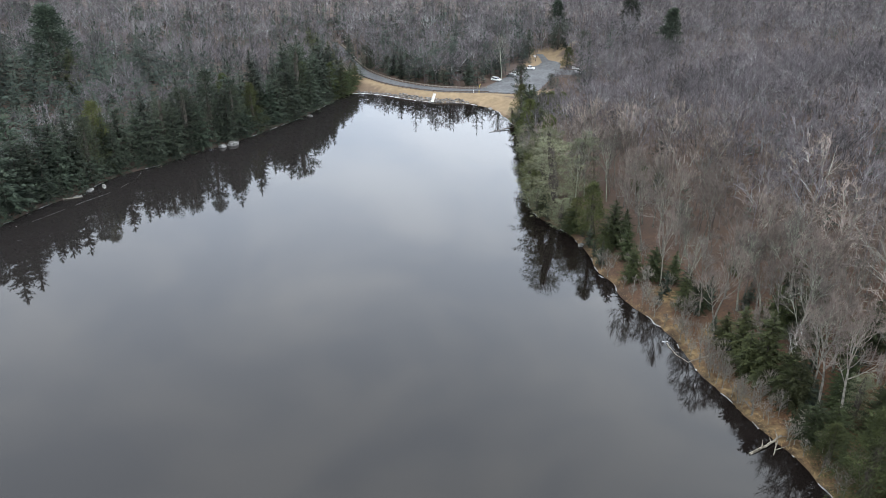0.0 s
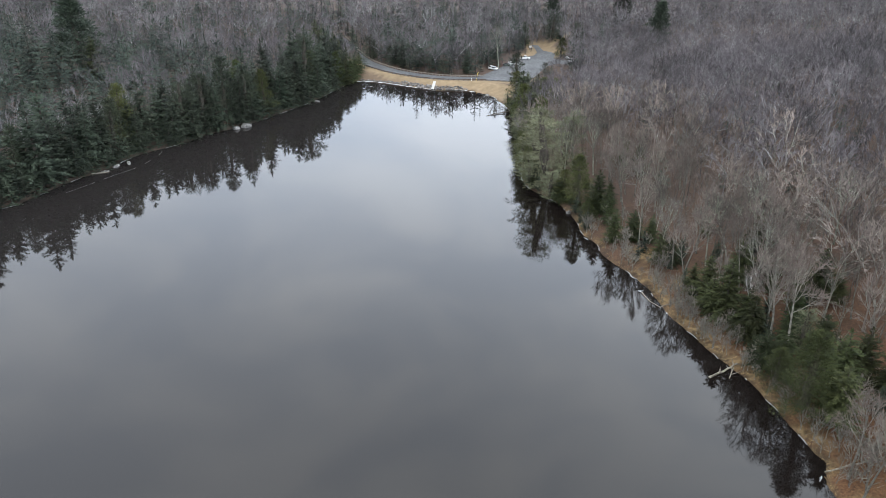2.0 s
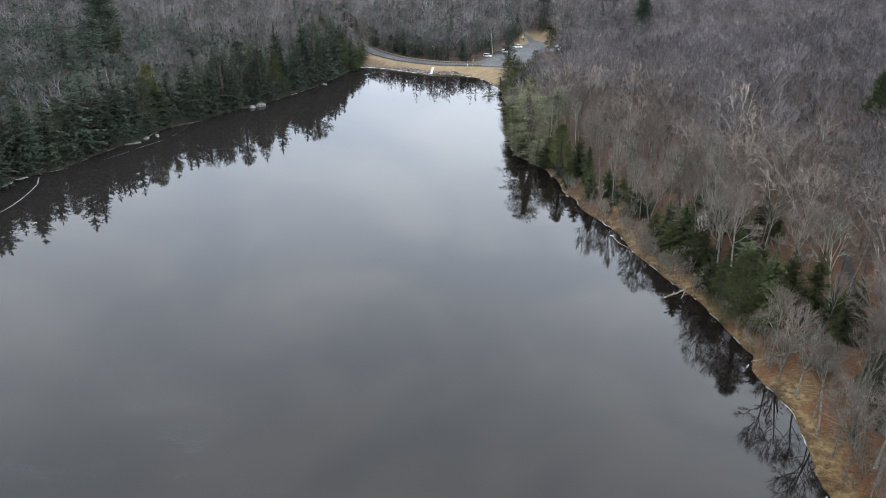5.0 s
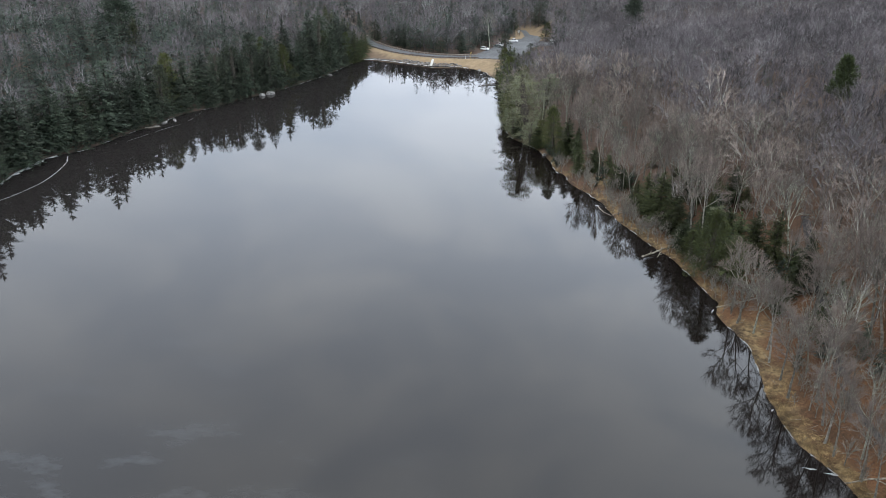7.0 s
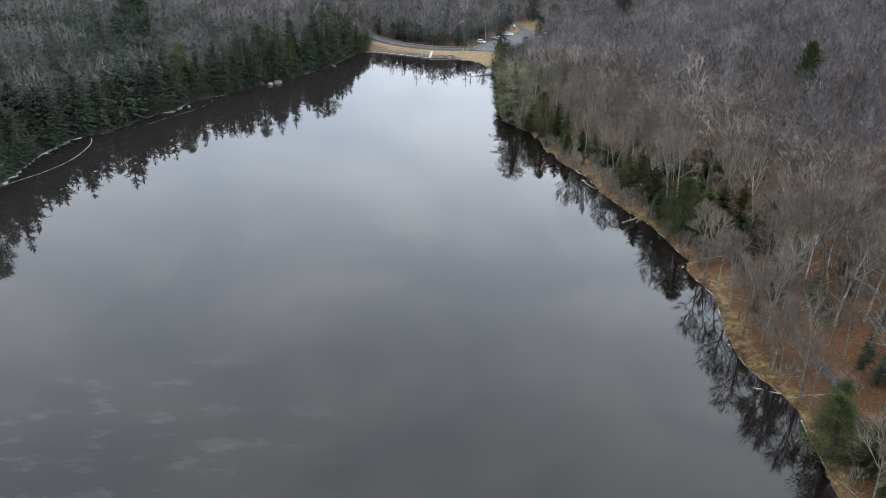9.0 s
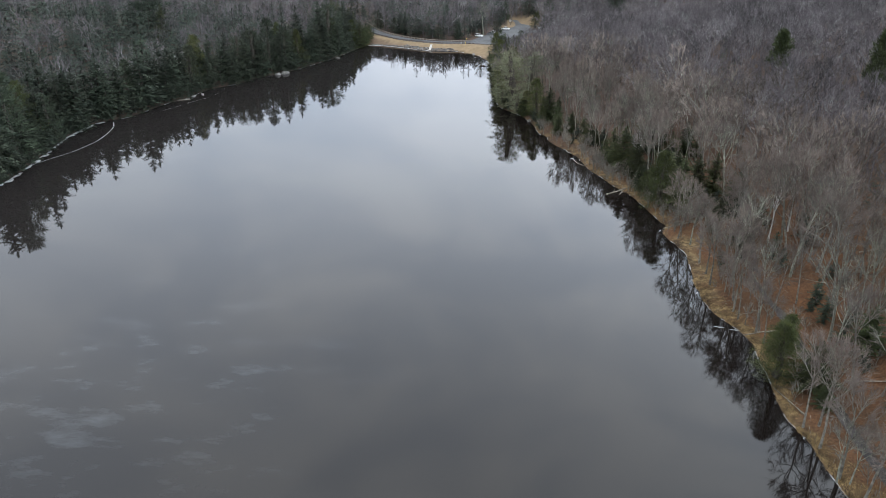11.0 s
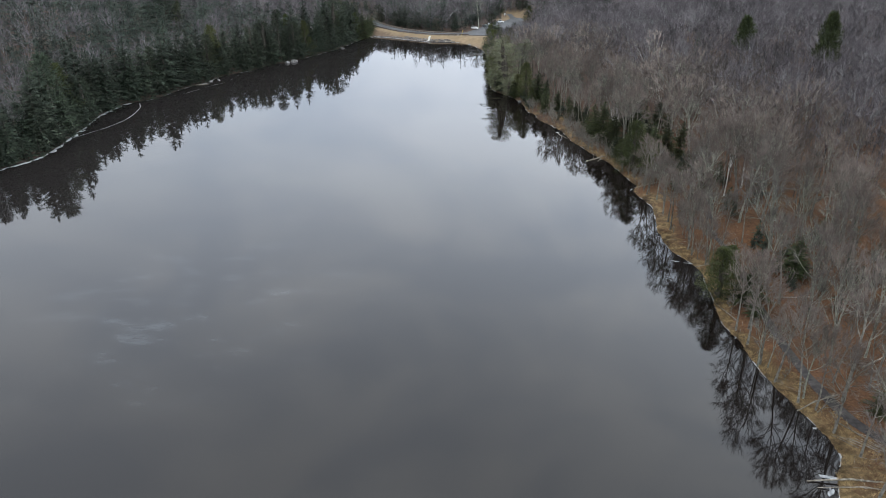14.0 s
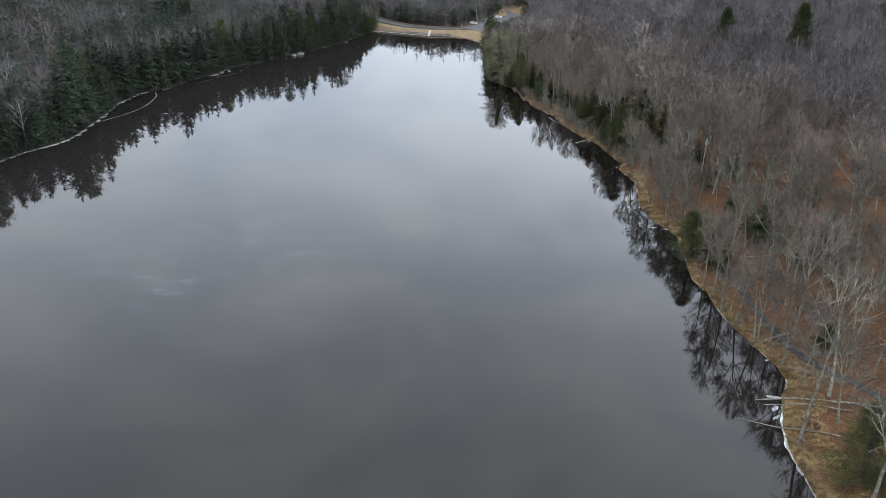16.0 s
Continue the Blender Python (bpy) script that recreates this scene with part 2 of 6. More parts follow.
def ground_material():
    """Rust-brown leaf litter, dry tan grass where the cover mask is red, dark wet mud where it is green, gravel where it is blue."""
    m = bpy.data.materials.new("leaf_litter_and_grass")
    m.use_nodes = True
    nodes, links = m.node_tree.nodes, m.node_tree.links
    b = nodes["Principled BSDF"]
    co = nodes.new("ShaderNodeTexCoord")

    def noise_ramp(scale, a, c, lo=0.35, hi=0.65, detail=6.0):
        n = nodes.new("ShaderNodeTexNoise")
        n.inputs["Scale"].default_value, n.inputs["Detail"].default_value = scale, detail
        n.inputs["Roughness"].default_value = 0.72
        r = nodes.new("ShaderNodeValToRGB")
        r.color_ramp.elements[0].position, r.color_ramp.elements[0].color = lo, (*a, 1)
        r.color_ramp.elements[1].position, r.color_ramp.elements[1].color = hi, (*c, 1)
        links.new(co.outputs["Object"], n.inputs["Vector"])
        links.new(n.outputs["Fac"], r.inputs["Fac"])
        return r.outputs["Color"], n.outputs["Fac"]

    litter, h = noise_ramp(2.4, (0.036, 0.021, 0.0145), (0.196, 0.106, 0.055), 0.30, 0.72, 9.0)
    broad, _ = noise_ramp(0.11, (0.62, 0.66, 0.70), (1.22, 1.12, 1.05))
    grass, _ = noise_ramp(0.9, (0.072, 0.050, 0.028), (0.262, 0.184, 0.096), 0.38, 0.60, 9.0)
    gravel, _ = noise_ramp(1.2, (0.20, 0.16, 0.12), (0.34, 0.28, 0.21))
    mul = nodes.new("ShaderNodeMix")
    mul.data_type, mul.blend_type = "RGBA", "MULTIPLY"
    mul.inputs["Factor"].default_value = 1.0
    links.new(litter, mul.inputs["A"])
    links.new(broad, mul.inputs["B"])
    att = nodes.new("ShaderNodeAttribute")
    att.attribute_name = "cover"
    sep = nodes.new("ShaderNodeSeparateColor")
    links.new(att.outputs["Color"], sep.inputs["Color"])
    # duller grey-brown litter beyond the road, in the west and up the hillside
    dull = nodes.new("ShaderNodeMix")
    dull.data_type = "RGBA"
    dull.inputs["B"].default_value = (0.080, 0.064, 0.057, 1)
    where = nodes.new("ShaderNodeSeparateXYZ")
    links.new(co.outputs["Object"], where.inputs["Vector"])
    north = nodes.new("ShaderNodeMapRange")
    north.inputs["From Min"].default_value, north.inputs["From Max"].default_value = 332.0, 379.0
    north.inputs["To Max"].default_value = 0.85
    links.new(where.outputs["Y"], north.inputs["Value"])
    west = nodes.new("ShaderNodeMapRange")
    west.inputs["From Min"].default_value, west.inputs["From Max"].default_value = -35.0, -65.0
    west.inputs["To Max"].default_value = 0.75
    links.new(where.outputs["X"], west.inputs["Value"])
    most = nodes.new("ShaderNodeMath")
    most.operation = "MAXIMUM"
    links.new(north.outputs["Result"], most.inputs[0])
    links.new(west.outputs["Result"], most.inputs[1])
    hill = nodes.new("ShaderNodeMapRange")
    hill.inputs["From Min"].default_value, hill.inputs["From Max"].default_value = 150.0, 250.0
    hill.inputs["To Max"].default_value = 0.7
    slope = nodes.new("ShaderNodeMath")
    slope.operation = "ADD"
    links.new(where.outputs["X"], slope.inputs[0])
    links.new(where.outputs["Y"], slope.inputs[1])
    links.new(slope.outputs["Value"], hill.inputs["Value"])
    every = nodes.new("ShaderNodeMath")
    every.operation = "MAXIMUM"
    links.new(most.outputs["Value"], every.inputs[0])
    links.new(hill.outputs["Result"], every.inputs[1])
    links.new(every.outputs["Value"], dull.inputs["Factor"])
    links.new(mul.outputs["Result"], dull.inputs["A"])
    last = dull.outputs["Result"]
    tuft = nodes.new("ShaderNodeTexNoise")
    tuft.inputs["Scale"].default_value, tuft.inputs["Detail"].default_value = 0.28, 4.0
    links.new(co.outputs["Object"], tuft.inputs["Vector"])
    thin = nodes.new("ShaderNodeMapRange")
    thin.inputs["From Min"].default_value, thin.inputs["From Max"].default_value = 0.36, 0.56
    thin.inputs["To Min"].default_value = 0.3
    links.new(tuft.outputs["Fac"], thin.inputs["Value"])
    # the mown lawn by the dam is even, the wild bank is patchy
    spot = nodes.new("ShaderNodeSeparateXYZ")
    links.new(co.outputs["Object"], spot.inputs["Vector"])
    mown = nodes.new("ShaderNodeMapRange")
    mown.inputs["From Min"].default_value, mown.inputs["From Max"].default_value = 274.0, 303.0
    mown.inputs["To Min"].default_value, mown.inputs["To Max"].default_value = 0.3, 0.85
    links.new(spot.outputs["Y"], mown.inputs["Value"])
    links.new(mown.outputs["Result"], thin.inputs["To Min"])
    worn = nodes.new("ShaderNodeMath")
    worn.operation = "MULTIPLY"
    links.new(sep.outputs["Red"], worn.inputs[0])
    links.new(thin.outputs["Result"], worn.inputs[1])
    even = nodes.new("ShaderNodeMix")
    even.data_type = "RGBA"
    lawn_col, _ = noise_ramp(0.35, (0.185, 0.135, 0.082), (0.290, 0.215, 0.135), 0.3, 0.7)
    keep = nodes.new("ShaderNodeMapRange")
    keep.inputs["From Min"].default_value, keep.inputs["From Max"].default_value = 280.0, 305.0
    links.new(spot.outputs["Y"], keep.inputs["Value"])
    links.new(keep.outputs["Result"], even.inputs["Factor"])
    links.new(grass, even.inputs["A"])
    links.new(lawn_col, even.inputs["B"])
    grass = even.outputs["Result"]
    for chan, col in (("Red", grass), ("Blue", gravel)):
        mx = nodes.new("ShaderNodeMix")
        mx.data_type = "RGBA"
        links.new(worn.outputs["Value"] if chan == "Red" else sep.outputs[chan], mx.inputs["Factor"])
        links.new(last, mx.inputs["A"])
        links.new(col, mx.inputs["B"])
        last = mx.outputs["Result"]
    mx = nodes.new("ShaderNodeMix")
    mx.data_type = "RGBA"
    mx.inputs["B"].default_value = (0.020, 0.016, 0.013, 1)
    links.new(sep.outputs["Green"], mx.inputs["Factor"])
    links.new(last, mx.inputs["A"])
    links.new(mx.outputs["Result"], b.inputs["Base Color"])
    b.inputs["Roughness"].default_value = 0.95
    b.inputs["Specular IOR Level"].default_value = 0.15
    bp = nodes.new("ShaderNodeBump")
    bp.inputs["Strength"].default_value, bp.inputs["Distance"].default_value = 0.6, 0.07
    links.new(h, bp.inputs["Height"])
    links.new(bp.outputs["Normal"], b.inputs["Normal"])
    return m


def water_material():
    """Still dark pond water under a film of clear ice, with faint frosted streaks."""
    m = bpy.data.materials.new("still_dark_water")
    m.use_nodes = True
    nodes, links = m.node_tree.nodes, m.node_tree.links
    b = nodes["Principled BSDF"]
    co = nodes.new("ShaderNodeTexCoord")
    big = nodes.new("ShaderNodeTexNoise")
    big.inputs["Scale"].default_value, big.inputs["Detail"].default_value = 0.022, 3.0
    streak_map = nodes.new("ShaderNodeMapping")
    streak_map.inputs["Rotation"].default_value = (0, 0, radians(25))
    streak_map.inputs["Scale"].default_value = (0.06, 0.15, 1)
    streak = nodes.new("ShaderNodeTexNoise")
    streak.inputs["Scale"].default_value, streak.inputs["Detail"].default_value, streak.inputs["Roughness"].default_value = 1.0, 8.0, 0.66
    links.new(co.outputs["Object"], big.inputs["Vector"])
    links.new(co.outputs["Object"], streak_map.inputs["Vector"])
    links.new(streak_map.outputs["Vector"], streak.inputs["Vector"])
    away = nodes.new("ShaderNodeVectorMath")
    away.operation = "DISTANCE"
    away.inputs[1].default_value = (-52, 9.3, 0)
    links.new(co.outputs["Object"], away.inputs[0])
    warp = nodes.new("ShaderNodeMath")
    warp.operation = "MULTIPLY_ADD"
    warp.inputs[1].default_value = 70.0
    links.new(big.outputs["Fac"], warp.inputs[0])
    links.new(away.outputs["Value"], warp.inputs[2])
    r1 = nodes.new("ShaderNodeMapRange")
    r1.interpolation_type = "SMOOTHSTEP"
    r1.inputs["From Min"].default_value, r1.inputs["From Max"].default_value = 88.0, 42.0
    links.new(warp.outputs["Value"], r1.inputs["Value"])
    r2 = nodes.new("ShaderNodeMapRange")
    r2.inputs["From Min"].default_value, r2.inputs["From Max"].default_value = 0.53, 0.74
    links.new(streak.outputs["Fac"], r2.inputs["Value"])
    mul = nodes.new("ShaderNodeMath")
    mul.operation = "MULTIPLY"
    links.new(r1.outputs["Result"], mul.inputs[0])
    links.new(r2.outputs["Result"], mul.inputs[1])
    mix = nodes.new("ShaderNodeMix")
    mix.data_type = "RGBA"
    mix.inputs["A"].default_value = (0.008, 0.008, 0.008, 1)
    mix.inputs["B"].default_value = (0.057, 0.060, 0.064, 1)
    # a thin grey-brown skin of ice thickens towards the sheltered west side
    place = nodes.new("ShaderNodeSeparateXYZ")
    links.new(co.outputs["Object"], place.inputs["Vector"])
    drift = nodes.new("ShaderNodeMath")
    drift.operation = "MULTIPLY_ADD"
    drift.inputs[1].default_value = 60.0
    links.new(big.outputs["Fac"], drift.inputs[0])
    links.new(place.outputs["X"], drift.inputs[2])
    skin = nodes.new("ShaderNodeMapRange")
    skin.interpolation_type = "SMOOTHSTEP"
    skin.inputs["From Min"].default_value, skin.inputs["From Max"].default_value = 55.0, -30.0
    links.new(drift.outputs["Value"], skin.inputs["Value"])
    ice = nodes.new("ShaderNodeMix")
    ice.data_type = "RGBA"
    ice.inputs["A"].default_value, ice.inputs["B"].default_value = (0.0075, 0.0058, 0.0052, 1), (0.0165, 0.0145, 0.0138, 1)
    links.new(skin.outputs["Result"], ice.inputs["Factor"])
    links.new(ice.outputs["Result"], mix.inputs["A"])
    links.new(mul.outputs["Value"], mix.inputs["Factor"])
    links.new(mix.outputs["Result"], b.inputs["Base Color"])
    b.inputs["Roughness"].default_value = 0.03
    b.inputs["IOR"].default_value = 1.4
    return m


M_GROUND = ground_material()
M_WATER = water_material()


# ---- geometry helpers ----
class Geo:
    """Collects tapered tubes, blades and boxes as plain vertex and face lists."""

    def __init__(self):
        self.v, self.f, self.m = [], [], []

    def face(self, idx, mat=0):
        self.f.append(tuple(idx))
        self.m.append(mat)

    def tube(self, pts, radii, sides=4, mat=0, cap=False):
        base = len(self.v)
        n = len(pts)
        for i in range(n):
            d = (pts[min(i + 1, n - 1)] - pts[max(i - 1, 0)]).normalized()
            u = d.cross(Vector((0.31, 0.87, 0.38))).normalized()
            w = d.cross(u)
            for s in range(sides):
                a = 2 * math.pi * s / sides
                self.v.append(pts[i] + (u * math.cos(a) + w * math.sin(a)) * radii[i])
        for i in range(n - 1):
            for s in range(sides):
                a, b = base + i * sides + s, base + i * sides + (s + 1) % sides
                self.face((a, b, b + sides, a + sides), mat)
        if cap:
            self.face([base + s for s in reversed(range(sides))], mat)
            self.face([base + (n - 1) * sides + s for s in range(sides)], mat)

    def blade(self, p, q, width, side=None, mat=0):
        d = q - p
        s = (side if side is not None else d.cross(Vector((0.2, 0.5, 0.84)))).normalized() * (width / 2)
        i = len(self.v)
        self.v += [p - s, p + s, q]
        self.face((i, i + 1, i + 2), mat)

    def leaf(self, p, q, width, side, mat=0):
        """A pointed four-sided spray from p to q."""
        i = len(self.v)
        mid = p.lerp(q, 0.45)
        s = side.normalized() * (width / 2)
        self.v += [p, mid + s, q, mid - s]
        self.face((i, i + 1, i + 2, i + 3), mat)

    def box(self, m, size, mat=0):
        i = len(self.v)
        for x in (-0.5, 0.5):
            for y in (-0.5, 0.5):
                for z in (-0.5, 0.5):
                    self.v.append(m @ Vector((x * size[0], y * size[1], z * size[2])))
        for f in ((0, 1, 3, 2), (4, 6, 7, 5), (0, 4, 5, 1), (2, 3, 7, 6), (0, 2, 6, 4), (1, 5, 7, 3)):
            self.face([i + k for k in f], mat)

    def mesh(self, name, *mats, smooth=False):
        me = bpy.data.meshes.new(name)
        me.from_pydata([tuple(p) for p in self.v], [], self.f)
        for mt in mats:
            me.materials.append(mt)
        if len(mats) > 1:
            me.polygons.foreach_set("material_index", self.m)
        if smooth:
            me.polygons.foreach_set("use_smooth", [True] * len(self.f))
        me.update()
        return me

    def triangles(self):
        """Vertices, triangles and material numbers as arrays."""
        tris, mats = [], []
        for f, m in zip(self.f, self.m):
            for k in range(1, len(f) - 1):
                tris.append((f[0], f[k], f[k + 1]))
                mats.append(m)
        return np.array([tuple(p) for p in self.v], float), np.array(tris, int), np.array(mats, int)


def mesh_from_triangles(name, v, t, m, mats, tint=None):
    me = bpy.data.meshes.new(name)
    me.vertices.add(len(v))
    me.vertices.foreach_set("co", v.astype(np.float32).ravel())
    me.loops.add(len(t) * 3)
    me.loops.foreach_set("vertex_index", t.astype(np.int32).ravel())
    me.polygons.add(len(t))
    me.polygons.foreach_set("loop_start", np.arange(0, len(t) * 3, 3, dtype=np.int32))
    for mt in mats:
        me.materials.append(mt)
    me.polygons.foreach_set("material_index", m.astype(np.int32))
    if tint is not None:
        me.attributes.new("tree", "FLOAT", "POINT").data.foreach_set("value", tint.astype(np.float32))
    me.update(calc_edges=True)
    return me


def part(name, data, parent, label=""):
    ob = new(name, data)
    ob.parent = parent
    return tagged(ob, label)


def smoothstep(a, b, x):
    t = np.clip((x - a) / (b - a), 0, 1)
    return t * t * (3 - 2 * t)


def curve_points(ctrl, step):
    """Catmull-Rom through the control points, about step metres apart."""
    p = np.array(ctrl, float)
    p = np.vstack([2 * p[0] - p[1], p, 2 * p[-1] - p[-2]])
    out = []
    for i in range(1, len(p) - 2):
        k = max(1, int(np.linalg.norm(p[i + 1] - p[i]) / step))
        for j in range(k):
            t = j / k
            out.append(0.5 * (2 * p[i] + (p[i + 1] - p[i - 1]) * t + (2 * p[i - 1] - 5 * p[i] + 4 * p[i + 1] - p[i + 2]) * t * t
                              + (3 * p[i] - p[i - 1] - 3 * p[i + 1] + p[i + 2]) * t ** 3))
    out.append(p[-2])
    return np.array(out)


def segment_distance(pts, line):
    """For each point, the distance to a polyline and the index of its nearest segment."""
    best, which = np.full(len(pts), 1e9), np.zeros(len(pts), int)
    for i in range(len(line) - 1):
        a, d = line[i], line[i + 1] - line[i]
        t = np.clip(((pts - a) @ d) / max(d @ d, 1e-9), 0, 1)
        q = pts - a - t[:, None] * d
        dist = np.sqrt((q * q).sum(1))
        near = dist < best
        best[near], which[near] = dist[near], i
    return best, which


def inside(pts, poly):
    x, y = pts[:, 0], pts[:, 1]
    hit = np.zeros(len(pts), bool)
    for i in range(len(poly)):
        (x1, y1), (x2, y2) = poly[i - 1], poly[i]
        if y1 == y2:
            continue
        hit ^= ((y1 > y) != (y2 > y)) & (x < (x2 - x1) * (y - y1) / (y2 - y1) + x1)
    return hit


# ---- the plan: shore, road, car park, trail ----
EAST_SHORE = [(52, -116.6), (55.5, -77), (56.4, -64.1), (60, -53.1), (63.7, -45.5), (61.7, -34.4), (59.8, -23.3), (59.6, -12.8), (58.6, -4.7), (60.5, 10.5), (61.3, 19.8),
              (58.5, 28.6), (57.2, 35), (58, 44.3), (60.1, 59.5), (58.6, 67.6), (57.9, 73.5), (60.2, 77.5), (58.9, 82.8), (56.2, 97.9), (52.7, 107.9), (50, 116.6),
              (47.2, 125.9), (45.4, 137.6), (42.8, 144.6), (38.8, 153.3), (38.3, 160.9), (35.8, 166.2), (34.9, 177.2), (31.8, 190.1), (24.5, 202.9), (23.5, 221.5),
              (25.5, 256.5), (26.5, 285.7), (24, 302), (18.9, 319.5)]
NORTH_SHORE = [(13.2, 326.5), (8.4, 331.1), (-8.8, 332.9), (-19, 338.7), (-29.4, 345.1), (-38.8, 349), (-44.5, 348.6)]
WEST_SHORE = [(-48.6, 338.7), (-52.4, 327.6), (-57.9, 310.2), (-65.3, 294.3), (-72.9, 279.8), (-79.5, 267.6), (-89.3, 257.1), (-94, 247.2), (-104.5, 233.8), (-108.5, 225),
              (-109.5, 216.3), (-114.9, 209.4), (-120, 195.9), (-124, 184.8), (-132.7, 175.8), (-135.6, 160.3), (-134.2, 132.9), (-133.8, 104.4),
              (-142.4, 86.9), (-150, 58.3), (-158, 0), (-160, -70), (-150, -151.6)]
SOUTH_SHORE = [(-110, -221.5), (-40, -250.7), (20, -215.7), (46, -151.6), (52, -116.6)]
shore = curve_points(EAST_SHORE + NORTH_SHORE + WEST_SHORE + SOUTH_SHORE, 1.6)
for i, p in enumerate(shore[:-1]):
    k = 0.45 * noise.noise(Vector((p[0] * 0.35, p[1] * 0.35, 1.7))) + 0.3 * noise.noise(Vector((p[0] * 1.1, p[1] * 1.1, 5.1)))
    p += k
shore[-1] = shore[0]
ROAD = [(-70, 457.1), (-60, 429.1), (-52.5, 403.4), (-42, 377.2), (-28.5, 359.7), (-15.5, 350.5), (-4, 345.6), (7, 344.2), (17, 344.7)]
road_line = curve_points(ROAD, 2.0)
LOT = [(14, 340.9), (30, 337.6), (39, 342.8), (44, 356.8), (49.5, 371), (54, 376), (58, 374.9), (65.5, 375.5), (66.5, 384.8), (58, 386.5), (54.8, 389), (57.2, 401), (55.6, 405.9), (51.6, 409.3), (50.3, 424.5),
       (46.6, 426), (47.6, 414), (47.6, 404), (45, 396.5), (40.6, 393), (34, 382.4), (26, 367.9), (18.5, 355), (14, 347.9)]
TRAIL = [(84, -70), (77, -54.8), (73.5, -48.3), (70.5, -43.7), (68.1, -36.8), (66.9, -25.7), (67, -10.5), (68.5, 5.8), (70.6, 23.3), (71, 37.3), (73, 49), (78, 65.3), (84, 86.3), (92, 111.9)]
trail_line = curve_points(TRAIL, 2.0)

MEADOW = np.array([(53.5, 411.5), (59.5, 424), (69, 443)])


def land(pts):
    """Ground height, signed distance from the shore (inland positive), distances to road, car park and trail."""
    d, _ = segment_distance(pts, shore)
    sd = np.where(inside(pts, shore), -d, d)
    x, y = pts[:, 0], pts[:, 1]
    east = smoothstep(20, 60, x) * (1 - smoothstep(233, 338, y))
    west = smoothstep(30, 60, -x) * (1 - smoothstep(303, 385, y))
    rise_e = 0.9 * smoothstep(0.8, 7, sd) + 0.24 * np.clip(sd - 14, 0, 70) + 0.10 * np.clip(sd - 84, 0, 250)
    rise_w = 1.3 * smoothstep(0.5, 8, sd) + 0.13 * np.clip(sd - 8, 0, 400)
    rise_n = 2.4 * smoothstep(1.0, 9, sd) + 0.047 * np.clip(sd - 25, 0, 300)
    z = np.where(sd > 0, 0.3 * np.minimum(sd, 1.2), np.maximum(0.3 * sd, -3.0)) + np.where(sd > 0, east * rise_e + west * rise_w + np.clip(1 - east - west, 0, 1) * rise_n, 0)
    bumpy = np.array([noise.noise(Vector((a * 0.06, b * 0.06, 0.0))) + 0.35 * noise.noise(Vector((a * 0.25, b * 0.25, 3.0))) for a, b in pts])
    z += np.where(sd > 0, bumpy * 0.5 * smoothstep(0.5, 10, sd), 0)
    rd, _ = segment_distance(pts, road_line)
    lot = np.vstack([LOT, LOT[:1]])
    ld, _ = segment_distance(pts, lot)
    ld = np.where(inside(pts, lot), -ld, ld)
    flat = np.minimum(rd - 3.6, ld)
    level = road_height(pts)
    k = 1 - smoothstep(0.5, 9, flat)
    z = np.where(sd > 0, z * (1 - k) + (np.minimum(level, 0.25 + 0.35 * np.maximum(sd, 0)) - 0.12) * k, z)
    td, _ = segment_distance(pts, trail_line)
    return z, sd, rd, ld, td


def road_height(pts):
    return 2.5 + 0.9 * smoothstep(338, 385, pts[:, 1]) + 0.017 * np.clip(pts[:, 1] - 385, 0, 230)


def ground_z(x, y):
    return float(land(np.array([(x, y)], float))[0][0])


# ---- ground sheet, water, road, car park, trail ----
def axis(lo, hi, step, far):
    mid = np.arange(lo, hi + step / 2, step)
    out, s = [], step
    while (out[-1] if out else 0) < far:
        s *= 1.22
        out.append((out[-1] if out else 0) + s)
    out = np.array(out)
    return np.concatenate([lo - out[::-1], mid, hi + out])


gx, gy = axis(-150, 110, 2.3, 3500), axis(-95, 410, 2.4, 3500)
GX, GY = np.meshgrid(gx, gy)
gpts = np.column_stack([GX.ravel(), GY.ravel()])
gz, gsd, grd, gld, gtd = land(gpts)
nx, ny = len(gx), len(gy)
gi = np.arange(nx * ny).reshape(ny, nx)
quads = np.column_stack([gi[:-1, :-1].ravel(), gi[:-1, 1:].ravel(), gi[1:, 1:].ravel(), gi[1:, :-1].ravel()])
gme = bpy.data.meshes.new("ground")
gme.from_pydata(np.column_stack([gpts, gz]).tolist(), [], quads.tolist())
gme.polygons.foreach_set("use_smooth", [True] * len(quads))
gnoise = np.array([noise.noise(Vector((a * 0.16, b * 0.16, 9.0))) for a, b in gpts])
north = smoothstep(297, 320, gpts[:, 1])
eastside = smoothstep(0, 30, gpts[:, 0]) * (1 - north)
bank = np.array([noise.noise(Vector((a * 0.05, b * 0.05, 4.0))) for a, b in gpts])
grass = eastside * (1 - smoothstep(1.1, 3.8, gsd + 2.0 * gnoise - 3.2 * bank + 2.0 * smoothstep(117, 163, gpts[:, 1])))
for px, py, pr in ((63.0, 66.0, 6.5), (48.5, 152.0, 6.0), (54.0, 137.0, 4.0), (61.5, 50.0, 5.0)):
    grass = np.maximum(grass, 1 - smoothstep(0.5 * pr, pr, np.hypot(gpts[:, 0] - px, gpts[:, 1] - py) + 1.5 * gnoise))
verge = np.minimum(grd - 3.4, gld)
_, gseg = segment_distance(gpts, road_line)
gway, goff = road_line[gseg + 1] - road_line[gseg], gpts - road_line[gseg]
pond_side = (gway[:, 0] * goff[:, 1] - gway[:, 1] * goff[:, 0] < 0) & (gpts[:, 0] < 40) | (gpts[:, 1] > 392) & (gpts[:, 0] > 38) | (gpts[:, 1] < 345) & (gpts[:, 0] > 15)
